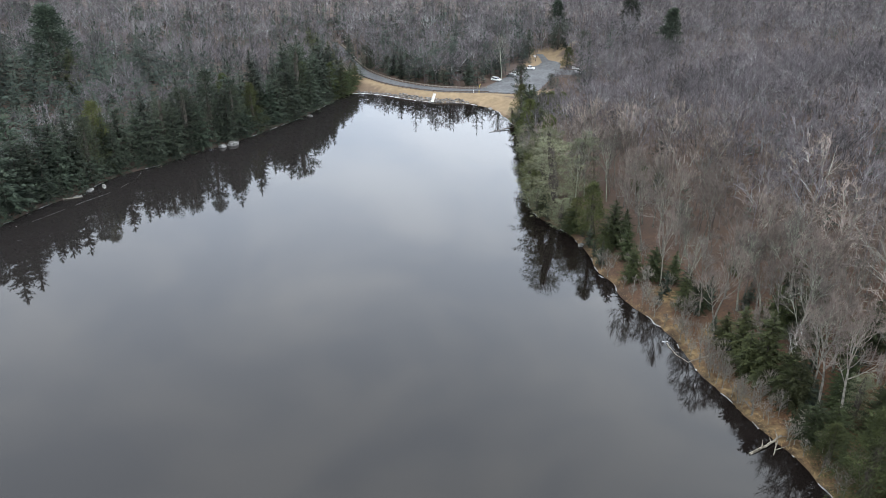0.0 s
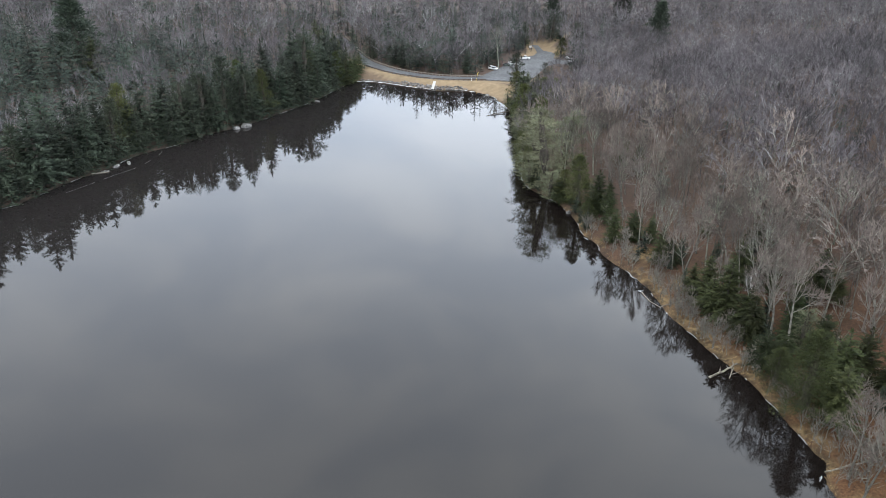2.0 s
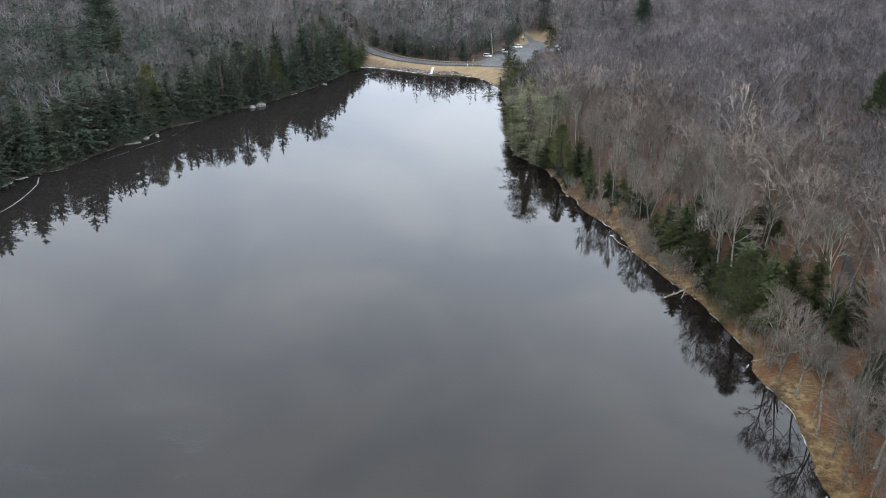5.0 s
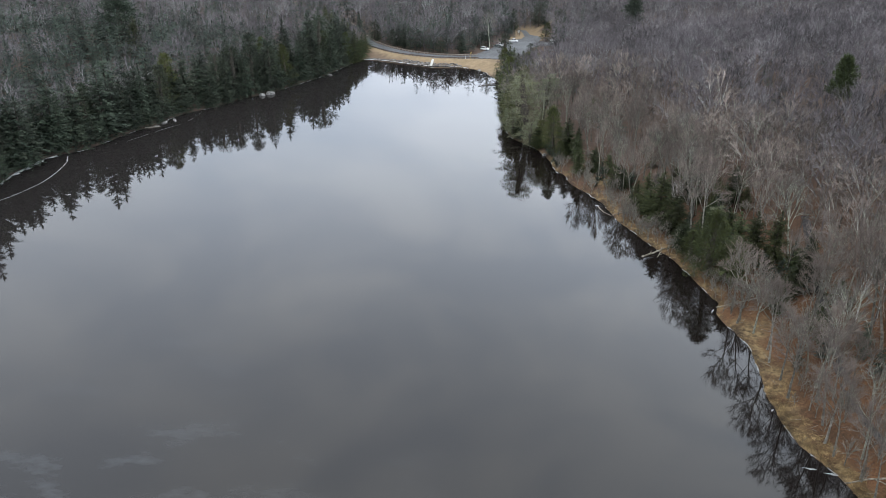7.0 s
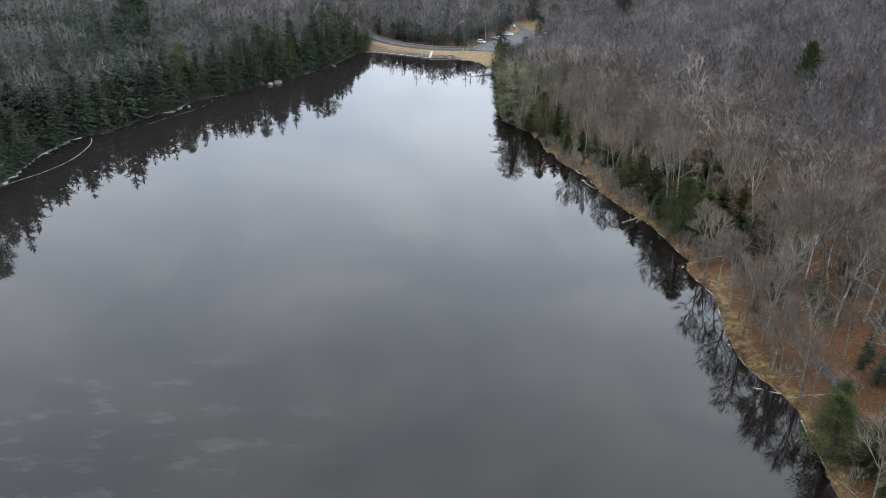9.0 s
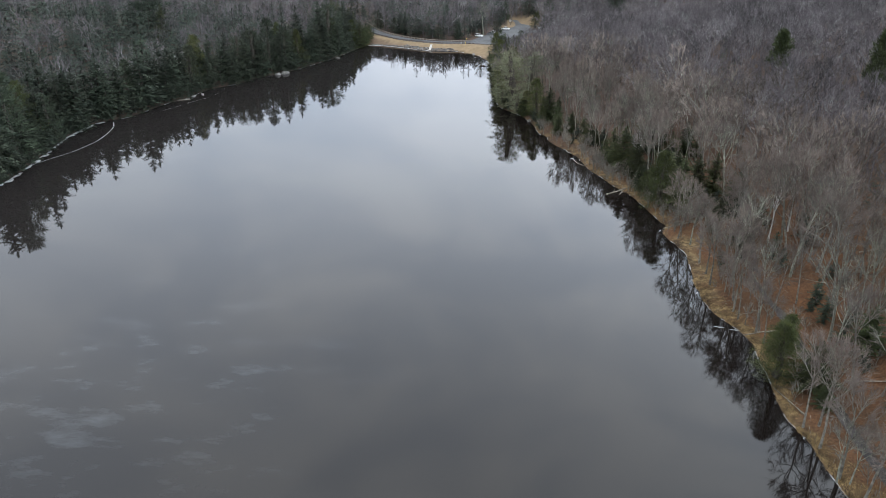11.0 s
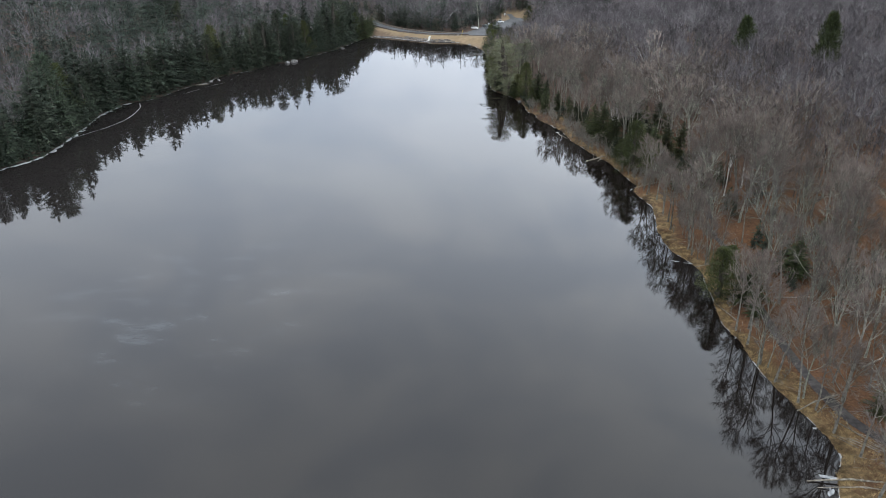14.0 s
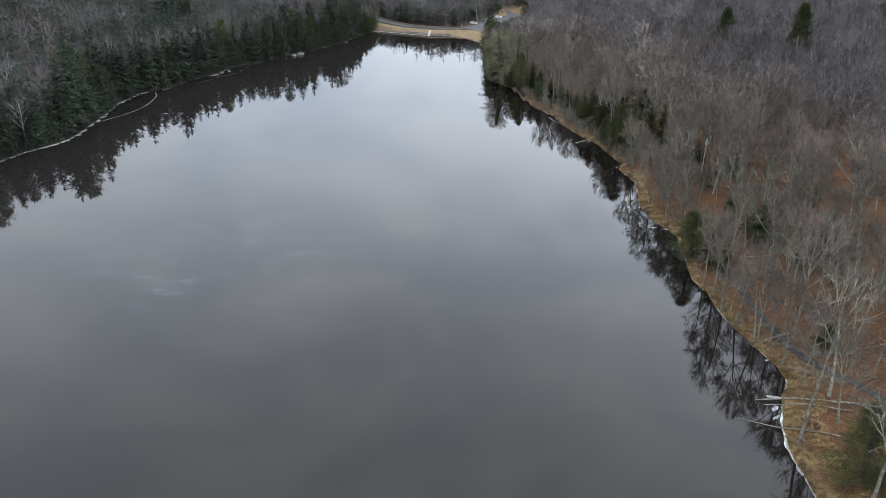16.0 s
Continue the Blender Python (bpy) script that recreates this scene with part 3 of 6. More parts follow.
grass = np.maximum(grass, north * (1 - smoothstep(4, 7, verge + gnoise)) * (gpts[:, 1] < 443) * pond_side)
grass = np.maximum(grass, north * (1 - smoothstep(10, 13, gsd)) * (gpts[:, 0] > -46) * (0.35 + 0.65 * smoothstep(-36, -6, gpts[:, 0])))
meadow_d, _ = segment_distance(gpts, MEADOW)
grass = np.maximum(grass, 1 - smoothstep(1.5, 4.0, meadow_d + gnoise))
mud = (1 - smoothstep(-0.2, 0.7, gsd + 0.3 * gnoise)) * (1 - 0.6 * north)
gcol = np.column_stack([np.clip(grass, 0, 1), np.clip(mud, 0, 1), np.zeros(len(gpts)), np.ones(len(gpts))])
att = gme.color_attributes.new("cover", "FLOAT_COLOR", "POINT")
att.data.foreach_set("color", gcol.astype(np.float32).ravel())
gme.materials.append(M_GROUND)
ground = tagged(new("ground", gme), "rust-brown leaf-littered forest floor with dry tan grassy banks", "ground", kind="structure")

geo = Geo()
for p in ((-400, -400), (300, -400), (300, 400), (-400, 400)):
    geo.v.append(Vector((*p, 0.0)))
geo.face((0, 1, 2, 3))
water = tagged(new("water", geo.mesh("water", M_WATER)), "still dark grey pond reflecting an overcast sky", "water", kind="structure")


def ribbon(name, line, half, lift, mat, label, category, level=None):
    geo = Geo()
    for i, p in enumerate(line):
        d = line[min(i + 1, len(line) - 1)] - line[max(i - 1, 0)]
        s = np.array([-d[1], d[0]]) / np.linalg.norm(d)
        w = half * (1 + 0.06 * noise.noise(Vector((p[0] * 0.3, p[1] * 0.3, 2.0))))
        for k in (-1, -0.5, 0, 0.5, 1):
            q = p + s * w * k
            z = float(road_height(q[None])[0]) if level else ground_z(q[0], q[1])
            geo.v.append(Vector((q[0], q[1], z + lift - 0.03 * abs(k))))
    for i in range(len(line) - 1):
        for k in range(4):
            a = i * 5 + k
            geo.face((a, a + 5, a + 6, a + 1))
    n = len(geo.v)
    for p in list(geo.v):
        geo.v.append(p - Vector((0, 0, 0.25)))
    for i in range(len(line) - 1):
        for k in (0, 4):
            a = i * 5 + k
            geo.face((a, a + 5, a + 5 + n, a + n))
    return tagged(new(name, geo.mesh(name, mat)), label, category, kind="structure")


ribbon("road", road_line, 3.5, 0.02, M_ASPHALT, "narrow worn grey asphalt road along the dam", "road", True)
ribbon("trail", trail_line, 0.95, 0.06, M_TRAIL, "narrow grey paved trail through leaf litter", "trail")
bm = bmesh.new()
lot_v = [bm.verts.new((x, y, 0)) for x, y in LOT]
lot_f = bm.faces.new(lot_v)
bmesh.ops.triangulate(bm, faces=[lot_f])
bmesh.ops.subdivide_edges(bm, edges=bm.edges, cuts=5, use_grid_fill=True)
for v in bm.verts:
    v.co.z = float(road_height(np.array([(v.co.x, v.co.y)]))[0]) + 0.035
lot_me = bpy.data.meshes.new("car_park")
bm.to_mesh(lot_me)
bm.free()
lot_me.materials.append(M_ASPHALT)
tagged(new("car_park", lot_me), "worn grey asphalt car park beside the road", "car park", kind="structure")


# ---- trees ----
def rand_dir(rng, az, el):
    return Vector((math.cos(az) * math.cos(el), math.sin(az) * math.cos(el), math.sin(el)))


def arc(rng, p, d, length, n, lift, wob):
    """A bending line of n points from p along d, turning up by lift, with some wobble."""
    pts = [p.copy()]
    d = d.copy()
    for _ in range(n - 1):
        d = (d + Vector((rng.uniform(-wob, wob), rng.uniform(-wob, wob), lift + rng.uniform(-wob, wob)))).normalized()
        pts.append(pts[-1] + d * (length / (n - 1)))
    return pts


def along(pts, t):
    k = t * (len(pts) - 1)
    i = min(int(k), len(pts) - 2)
    return pts[i].lerp(pts[i + 1], k - i), (pts[i + 1] - pts[i]).normalized()


def shell_point(rng, az, el, wide, tall, depth):
    """A point inside the domed crown, depth 1 on its skin."""
    return Vector((math.cos(az) * math.cos(el) * wide, math.sin(az) * math.cos(el) * wide, math.sin(el) * tall)) * depth


def bent(rng, p, q, sag, n):
    """A bowed line of n points from p to q."""
    mid = p.lerp(q, 0.5) + Vector((rng.uniform(-1, 1), rng.uniform(-1, 1), rng.uniform(-0.4, 0.4) - 0.9)) * sag
    return [p.lerp(mid, k / (n - 1)).lerp(mid.lerp(q, k / (n - 1)), k / (n - 1)) for k in range(n)]


def bare_tree(seed, height, near, spread=1.0, limbs_from=0.35, rich=1.0, coarse=False):
    """Trunk and crown of a leafless broad-leaved tree: ascending limbs fork again and again towards a rounded dome, whose skin is a haze of fine twigs.
    near: trunk and crown apart; else one coarse crown."""
    rng = random.Random(seed)
    trunk, crown = Geo(), Geo()
    lean = Vector((rng.uniform(-0.07, 0.07), rng.uniform(-0.07, 0.07), 1)).normalized()
    tp = arc(rng, Vector((0, 0, -0.4)), lean, height * 0.72, 8 if near else 3, 0.03, 0.07)
    r0 = (0.0095 * height + 0.03) * (1 if near else 0.62)
    (trunk if near else crown).tube(tp, [r0 * (1.25 if i == 0 else 1) * (1 - 0.8 * i / (len(tp) - 1)) + 0.02 for i in range(len(tp))], 6 if near else 3, 0 if near else 1)
    wide, tall = 0.205 * height * spread, 0.30 * height
    core = tp[0].lerp(tp[-1], 0.94)
    lop = Vector((rng.uniform(-0.2, 0.2), rng.uniform(-0.2, 0.2), 0)) * wide
    n_limb = 8 if near else 7
    az = rng.uniform(0, 6.28)
    for k in range(n_limb):
        u = (k + 0.5) / n_limb
        az += 2.4 + rng.uniform(-0.45, 0.45)
        el = radians(-22 + 100 * u + rng.uniform(-10, 10))
        tip = core + lop + shell_point(rng, az, el, wide, tall, rng.uniform(0.55, 0.78))
        p, _ = along(tp, min(limbs_from + (0.97 - limbs_from) * u ** 0.8 * rng.uniform(0.8, 1.05), 0.98))
        if p.z > tip.z - 0.04 * height:
            p = along(tp, limbs_from)[0]
        lp = bent(rng, p, tip, 0.035 * height, 5 if near else 3)
        rl = r0 * (0.42 - 0.16 * u)
        if near:
            crown.tube(lp, [rl * (1 - 0.78 * i / 4) + 0.008 for i in range(5)], 4, 0)
        else:
            crown.blade(lp[0], lp[1].lerp(lp[2], 0.6), rl * 2.5, None, 0)
            crown.blade(lp[1], lp[2] + (lp[2] - lp[1]) * 0.2, rl * 1.9, None, 0)
        n_sec = 5 if near else 3 if coarse else 4
        for b in range(n_sec):
            q, _ = along(lp, min(0.38 + 0.6 * (b + rng.random()) / n_sec, 0.99))
            a2, e2 = az + rng.uniform(-0.85, 0.85), max(min(el + rng.uniform(-0.55, 0.6), 1.5), -0.5)
            end = core + lop + shell_point(rng, a2, e2, wide, tall, rng.uniform(0.72, 0.98))
            sp_ = bent(rng, q, end, 0.014 * height, 4)
            if near:
                crown.tube(sp_[::3] if (q - end).length < 0.08 * height else sp_, [0.042, 0.012] if (q - end).length < 0.08 * height else [0.05, 0.036, 0.024, 0.01], 3, 0)
            else:
                crown.blade(q, end, 0.13, None, b % 2)
            n_br = round(5 * rich) if near else 2 if coarse else 3
            for c in range(n_br):
                s, ds = along(sp_, min(0.2 + 0.8 * (c + rng.random()) / n_br, 0.99))
                out = (s - core + Vector((0, 0, 0.15 * height))).normalized()
                bd = (ds * 0.5 + out * 0.6 + Vector((rng.uniform(-1, 1), rng.uniform(-1, 1), rng.uniform(-0.4, 0.6))) * 0.75).normalized()
                bl = height * rng.uniform(0.05, 0.085)
                tipb = s + bd * bl
                crown.blade(s, tipb, 0.06 if near else 0.11, None, c % 2 if near else 1)
                n_tw = round(6 * rich) if near else round(4 * rich)
                for w in range(n_tw):
                    o = s.lerp(tipb, min(0.1 + 0.9 * (w + rng.random()) / n_tw, 1.0))
                    td = (bd * 0.6 + out * 0.5 + Vector((rng.uniform(-1, 1), rng.uniform(-1, 1), rng.uniform(-0.6, 0.8)))).normalized()
                    crown.blade(o, o + td * height * rng.uniform(0.03, 0.062), 0.05 if near else 0.2 if coarse else 0.112, Vector((rng.uniform(-1, 1), rng.uniform(-1, 1), rng.uniform(-1, 1))).cross(td), 1)
    return trunk, crown


def shade_core(rng, crown, tp, bare, radius, height):
    """Ragged core added inside an evergreen's crown; its dark colour stands for inner shade."""
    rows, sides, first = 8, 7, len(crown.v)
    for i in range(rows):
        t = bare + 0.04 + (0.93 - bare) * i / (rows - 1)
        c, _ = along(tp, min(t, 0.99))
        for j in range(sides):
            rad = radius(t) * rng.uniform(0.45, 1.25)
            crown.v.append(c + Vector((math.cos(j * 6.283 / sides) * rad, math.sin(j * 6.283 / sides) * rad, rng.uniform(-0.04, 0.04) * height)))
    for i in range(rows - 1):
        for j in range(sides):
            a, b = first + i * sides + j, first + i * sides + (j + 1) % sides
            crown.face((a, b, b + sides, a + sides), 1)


def conifer(seed, height, near, width=0.2, bare=0.08, droop=-0.15, tiers=18, fine=1.0, rounded=False):
    """Tapering evergreen with tiers of ragged drooping boughs."""
    rng = random.Random(seed)
    trunk, crown = Geo(), Geo()
    tp = arc(rng, Vector((0, 0, -0.4)), Vector((0, 0, 1)), height, 6 if near else 2, 0.0, 0.012 if near else 0)
    (trunk if near else crown).tube(tp, [max(0.012 * height * (1 - i / (len(tp) - 1)), 0.02) for i in range(len(tp))], 6 if near else 3, 1)
    if near:
        shade_core(rng, crown, tp, bare, lambda t: height * width * 0.07 * (1 - t) ** 0.8 * min(1.0, 0.5 + 3.0 * (t - bare)), height)
    az = rng.uniform(0, 6)
    for k in range(tiers):
        t = bare + (1 - bare) * (k + rng.uniform(-0.3, 0.3)) / tiers
        t = min(max(t, bare), 0.985)
        p, _ = along(tp, t)
        reach = min(1.0, 0.55 + 3.0 * (t - bare)) * height * width * (1 - t) ** 0.72 * (rng.uniform(0.8, 1.12) if fine == 1.0 else rng.uniform(0.7, 1.2)) + 0.25
        if rounded:
            reach = height * width * math.sin(0.35 + 2.5 * (t - bare) / (1 - bare)) * rng.uniform(0.7, 1.15) + 0.2
        n = (rng.randint(6, 8) if near else 5) if t < 0.85 else 4
        for b in range(n):
            az += 6.283 / n + rng.uniform(-0.25, 0.25)
            p, _ = along(tp, min(max(t + rng.uniform(-1, 1) * (1 - bare) / tiers, bare), 0.985))
            ln = reach * rng.uniform(0.65, 1.15)
            d = rand_dir(rng, az, droop + 0.75 * t + rng.uniform(-1, 1) * (0.36 if rounded else 0.17))
            tip = p + d * ln + Vector((0, 0, -0.10 * ln))
            side = d.cross(Vector((0, 0, 1))).normalized()
            if near:
                m = max(5, int((3 + ln * 2.6) * fine))
                for j in range(m):
                    s = 0.05 + 0.95 * (j + rng.random()) / m
                    c = p.lerp(tip, s) + Vector((0, 0, 0.09 * ln * math.sin(3.1 * s) + rng.uniform(-0.05, 0.05) * ln))
                    sg = -1 if j % 2 else 1
                    ld = (d * rng.uniform(0.4, 1.1) + side * sg * rng.uniform(0.3, 1.0) + Vector((0, 0, rng.uniform(-0.55, 0.2)))).normalized()
                    ll = (0.40 + 0.22 * ln * (1.1 - s)) * rng.uniform(0.6, 1.3) / fine ** 0.35
                    crown.blade(c, c + ld * ll, ll * rng.uniform(0.42, 0.75), ld.cross(Vector((rng.uniform(-0.8, 0.8), rng.uniform(-0.8, 0.8), 1))), 0)
                crown.blade(p, p.lerp(tip, 0.8), ln * 0.22, side + Vector((0, 0, rng.uniform(-0.5, 0.5))), 0)
            else:
                crown.blade(p, tip, ln * (0.34 if fine < 1 else 0.2), side + Vector((0, 0, rng.uniform(-0.4, 0.4))), 0)
                for j in range(2 if fine < 1 else 8):
                    c = p.lerp(tip, rng.uniform(0.2, 0.95)) + Vector((0, 0, 0.05 * ln))
                    ld = (d * rng.uniform(0.3, 1.0) + side * rng.choice((-1, 1)) * rng.uniform(0.4, 1.0) + Vector((0, 0, rng.uniform(-0.5, 0.25)))).normalized()
                    crown.blade(c, c + ld * ln * rng.uniform(0.28, 0.5) * (1 if fine < 1 else 0.75), ln * (0.3 if fine < 1 else 0.14), ld.cross(Vector((rng.uniform(-0.6, 0.6), rng.uniform(-0.6, 0.6), 1))), 0)
    top = tp[-1]
    for b in range(4):
        crown.leaf(top - Vector((0, 0, 0.9)), top + Vector((rng.uniform(-0.2, 0.2), rng.uniform(-0.2, 0.2), 0.5)), 0.35, rand_dir(rng, b * 1.57, 0), 0)
    return trunk, crown


def plume_pine(seed, height, width, bare, rounded, limbs=34, sprays=18, needle=1.0, flat=0.75):
    """Pine with irregular limbs that end in soft plumes of needles."""
    rng = random.Random(seed)
    trunk, crown = Geo(), Geo()
    tp = arc(rng, Vector((0, 0, -0.4)), Vector((0, 0, 1)), height, 7, 0.0, 0.03)
    trunk.tube(tp, [max(0.013 * height * (1 - i / 6), 0.03) for i in range(7)], 6, 0)
    shade_core(rng, crown, tp, bare, lambda t: 0.2 * height * width * (math.sin(0.55 + 2.25 * (t - bare) / (1 - bare)) if rounded else (1 - t) ** 0.8), height)
    az = rng.uniform(0, 6)
    for k in range(limbs):
        u = (k + rng.random()) / limbs
        p, _ = along(tp, min(bare + (0.97 - bare) * u, 0.98))
        if rounded:
            reach = height * width * math.sin(0.55 + 2.25 * u) * rng.uniform(0.75, 1.15)
        else:
            reach = height * width * (1 - u) ** 0.75 * rng.uniform(0.7, 1.15) * min(1.0, 0.6 + 2 * u)
        reach += 0.3
        az += 2.4 + rng.uniform(-0.4, 0.4)
        d = rand_dir(rng, az, rng.uniform(-0.25, 0.35) + 0.5 * u)
        tip = p + d * reach
        crown.blade(p, tip, 0.12, None, 1)
        for s, size in ((1.0, 1.0), (0.55, 1.15)):
            c = p.lerp(tip, s * rng.uniform(0.9, 1.05))
            puff = (0.035 * height + 0.16 * reach + 0.2) * size * rng.uniform(0.8, 1.2)
            for j in range(sprays):
                o = Vector((rng.gauss(0, 1), rng.gauss(0, 1), rng.gauss(0, 0.7)))
                o = o.normalized() * rng.random() ** 0.4
                a = c + (Vector((o.x, o.y, o.z * flat)) + d * o.x * (0.75 - flat)) * puff
                q = (o * 0.8 + d * 0.5 + Vector((0, 0, 0.15)) + Vector((rng.uniform(-0.5, 0.5), rng.uniform(-0.5, 0.5), rng.uniform(-0.5, 0.5)))).normalized()
                ll = rng.uniform(0.5, 0.95) * (0.4 + 0.035 * height) * needle
                crown.blade(a, a + q * ll, ll * 0.24, q.cross(Vector((rng.uniform(-1, 1), rng.uniform(-1, 1), rng.uniform(-1, 1)))), 0)
    return trunk, crown


def tree_thing(name, trunk_me, crown_me, label, category, group):
    root = tagged(new(name), label, category, group)
    part("trunk", trunk_me, root)
    part("crown", crown_me, root)
    return root


tree_rng = random.Random(11)
KINDS = {}


def make_kind(key, name, geos, bark, crown_mats, label, category, group):
    """Prototypes of one kind of tree, kept for copying; the first copy of each takes the prototype itself."""
    KINDS[key] = [[name, g[0].mesh("trunk", bark), g[1].mesh("crown", *crown_mats), label, category, group, None] for g in geos]


def plant(key, x, y, z, scale=1.0, turn=None, variant=None, squash=1.0, label=None):
    protos = KINDS[key]
    rec = protos[variant % len(protos) if variant is not None else tree_rng.randrange(len(protos))]
    m = pose(x, y, z, tree_rng.uniform(-2.5, 2.5), tree_rng.uniform(-2.5, 2.5), tree_rng.uniform(0, 360) if turn is None else turn) @ Matrix.Diagonal((scale * squash, scale * squash, scale, 1))
    root = tree_thing(*rec[:3], label or rec[3], *rec[4:6])
    root.matrix_basis = m
    return root


make_kind("grey", "bare_tree", [bare_tree(100 + i, 20, True, 0.88 + 0.12 * (i % 3), 0.46 + 0.06 * (i % 3), 1.2) for i in range(8)], M_BARK_GREY, (M_BARK_GREY, M_TWIG),
          "leafless grey-barked tree with fine twigs, standing in leaf litter", "tree", "bare trees on the shore")
make_kind("pale", "bare_tree", [bare_tree(200 + i, 19, True, 1.05, 0.42, 0.95) for i in range(5)], M_BARK_PALE, (M_BARK_PALE, M_TWIG_PALE),
          "leafless tree with pale lichen-covered bark and spreading limbs", "tree", "bare trees on the shore")
make_kind("ash_grey", "bare_tree", [bare_tree(240 + i, 18, True, 1.3, 0.36, 0.95) for i in range(5)], M_BARK_ASH, (M_BARK_ASH, M_TWIG_ASH),
          "leafless whitish-grey tree with crooked spreading limbs among evergreens", "tree", "bare trees on the shore")
make_kind("birch", "birch_tree", [bare_tree(300 + i, 19, True, 0.5, 0.5) for i in range(2)], M_BIRCH, (M_BIRCH, M_TWIG_PALE),
          "slender leafless birch with white bark", "tree", "birches")
make_kind("bush", "bare_bush", [bare_tree(400 + i, 6.5, True, 1.6, 0.12, 0.45) for i in range(4)], M_BARK_GREY, (M_BARK_GREY, M_TWIG),
          "leafless grey shrub on the grassy bank", "shrub", "bare shrubs")
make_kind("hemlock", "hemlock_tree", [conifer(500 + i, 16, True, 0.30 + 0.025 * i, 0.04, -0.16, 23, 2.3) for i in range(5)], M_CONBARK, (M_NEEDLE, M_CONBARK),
          "dark green hemlock with drooping boughs at the shore", "conifer", "evergreens on the shore")
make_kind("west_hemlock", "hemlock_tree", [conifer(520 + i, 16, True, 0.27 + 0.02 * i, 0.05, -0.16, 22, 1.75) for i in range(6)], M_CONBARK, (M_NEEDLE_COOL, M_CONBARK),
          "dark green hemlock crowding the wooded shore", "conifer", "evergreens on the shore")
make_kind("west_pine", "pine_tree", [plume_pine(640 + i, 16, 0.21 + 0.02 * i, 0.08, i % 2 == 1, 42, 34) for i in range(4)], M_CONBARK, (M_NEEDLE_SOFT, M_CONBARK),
          "soft grey-green pine on the wooded shore", "conifer", "evergreens on the shore")
make_kind("olive", "pine_tree", [plume_pine(600 + i, 14, 0.27, 0.05, False, 44, 76, 0.66) for i in range(4)], M_CONBARK, (M_NEEDLE_OLIVE, M_CONBARK),
          "bushy yellow-green pine on the bank", "conifer", "evergreens on the shore")
make_kind("greypine", "pine_tree", [plume_pine(700 + i, 19, 0.24, 0.06, True, 50, 76, 0.6, 0.3) for i in range(4)], M_CONBARK, (M_NEEDLE_GREY, M_CONBARK),
          "broad grey-green pine leaning over the water", "conifer", "evergreens on the shore")

make_kind("yellow_pine", "pine_tree", [plume_pine(740 + i, 13, 0.26, 0.04, i == 1, 40, 80, 0.55, 0.45) for i in range(2)], M_CONBARK, (M_NEEDLE_YELLOW, M_CONBARK),
          "yellow-green young pine overhanging the water", "conifer", "evergreens on the shore")
make_kind("whitepine", "pine_tree", [plume_pine(770 + i, 24, 0.17, 0.58, False, 40, 60) for i in range(2)], M_CONBARK, (M_NEEDLE, M_CONBARK),
          "tall pine with a bushy green crown above the bare woods", "conifer", "tall pines on the hillside")

make_kind("tallpine", "pine_tree", [plume_pine(790, 27, 0.2, 0.2, False, 60, 60)], M_CONBARK, (M_NEEDLE_COOL, M_CONBARK),
          "tall dark green pine standing above the mixed woods", "conifer", "tall pines on the hillside")
make_kind("bank_pine", "pine_tree", [plume_pine(660 + i, 14, 0.27, 0.04, False, 62, 115, 0.5) for i in range(2)], M_CONBARK, (M_NEEDLE_OLIVE, M_CONBARK),
          "dense bushy olive-green pine at the water's edge", "conifer", "evergreens on the shore")
make_kind("red_shrub", "shrub", [bare_tree(450, 2.4, True, 1.7, 0.08, 0.6)], M_RED_TWIG, (M_RED_TWIG, M_RED_TWIG),
          "low reddish-brown leafless shrub in dry grass", "shrub", "bare shrubs")
# single trees that stand out, by plan position
POINT_TREES = [("greypine", 29.5, 200.6, 1.12, 1.35), ("greypine", 27.5, 215.7, 1.08, 1.3), ("olive", 26, 228.5, 1.05, 1.2), ("greypine", 36, 211, 1.0, 1.2), ("olive", 37, 184.2, 1.15, 1.1),
               ("hemlock", 41, 178.4, 0.8, 1.2), ("olive", 30, 228.5, 0.9, 1.0), ("yellow_pine", 24.3, 221.5, 0.95, 1.1), ("yellow_pine", 25.2, 211, 0.8, 1.2), ("yellow_pine", 33.6, 190.5, 0.8, 1.2), ("olive", 38, 174.3, 0.5, 1.2), ("hemlock", 43, 170.2, 0.6, 1.1), ("pale", 56.9, 170.2, 0.85, 1.2)]
CAR_PARK_TREES = [("olive", 31, 241.4, 1.2, 1.2), ("hemlock", 29.5, 255.4, 1.15, 1.25), ("olive", 29, 269.3, 1.2, 1.2), ("olive", 28, 299.7, 1.05, 1.0), ("hemlock", 32.5, 295, 0.9, 1.35),
                  ("hemlock", 37, 299.7, 0.72, 1.4), ("olive", 38, 288, 0.95, 1.35), ("hemlock", 30, 283.3, 1.15, 1.25), ("olive", 44, 293.8, 0.8, 1.35), ("hemlock", 29, 291.5, 0.85, 1.3),
                  ("hemlock", 33, 279.8, 0.9, 1.2), ("bank_pine", 58.4, 390.4, 0.74, 1.4), ("west_pine", 58, 425, 0.9, 1.2), ("west_hemlock", 63, 429, 1.0, 1.1), ("west_hemlock", -51, 397, 0.95, 1.1), ("west_pine", -41, 386, 0.7, 1.2), ("west_hemlock", -27, 373, 0.7, 1.1),
                  ("west_pine", -14.6, 367.5, 0.6, 1.2), ("west_hemlock", -20.7, 375, 0.8, 1.1), ("west_hemlock", 23, 395, 0.75, 1.1), ("west_pine", 69, 407, 0.8, 1.2), ("pale", 24.5, 365.5, 1.12, 1.05)]
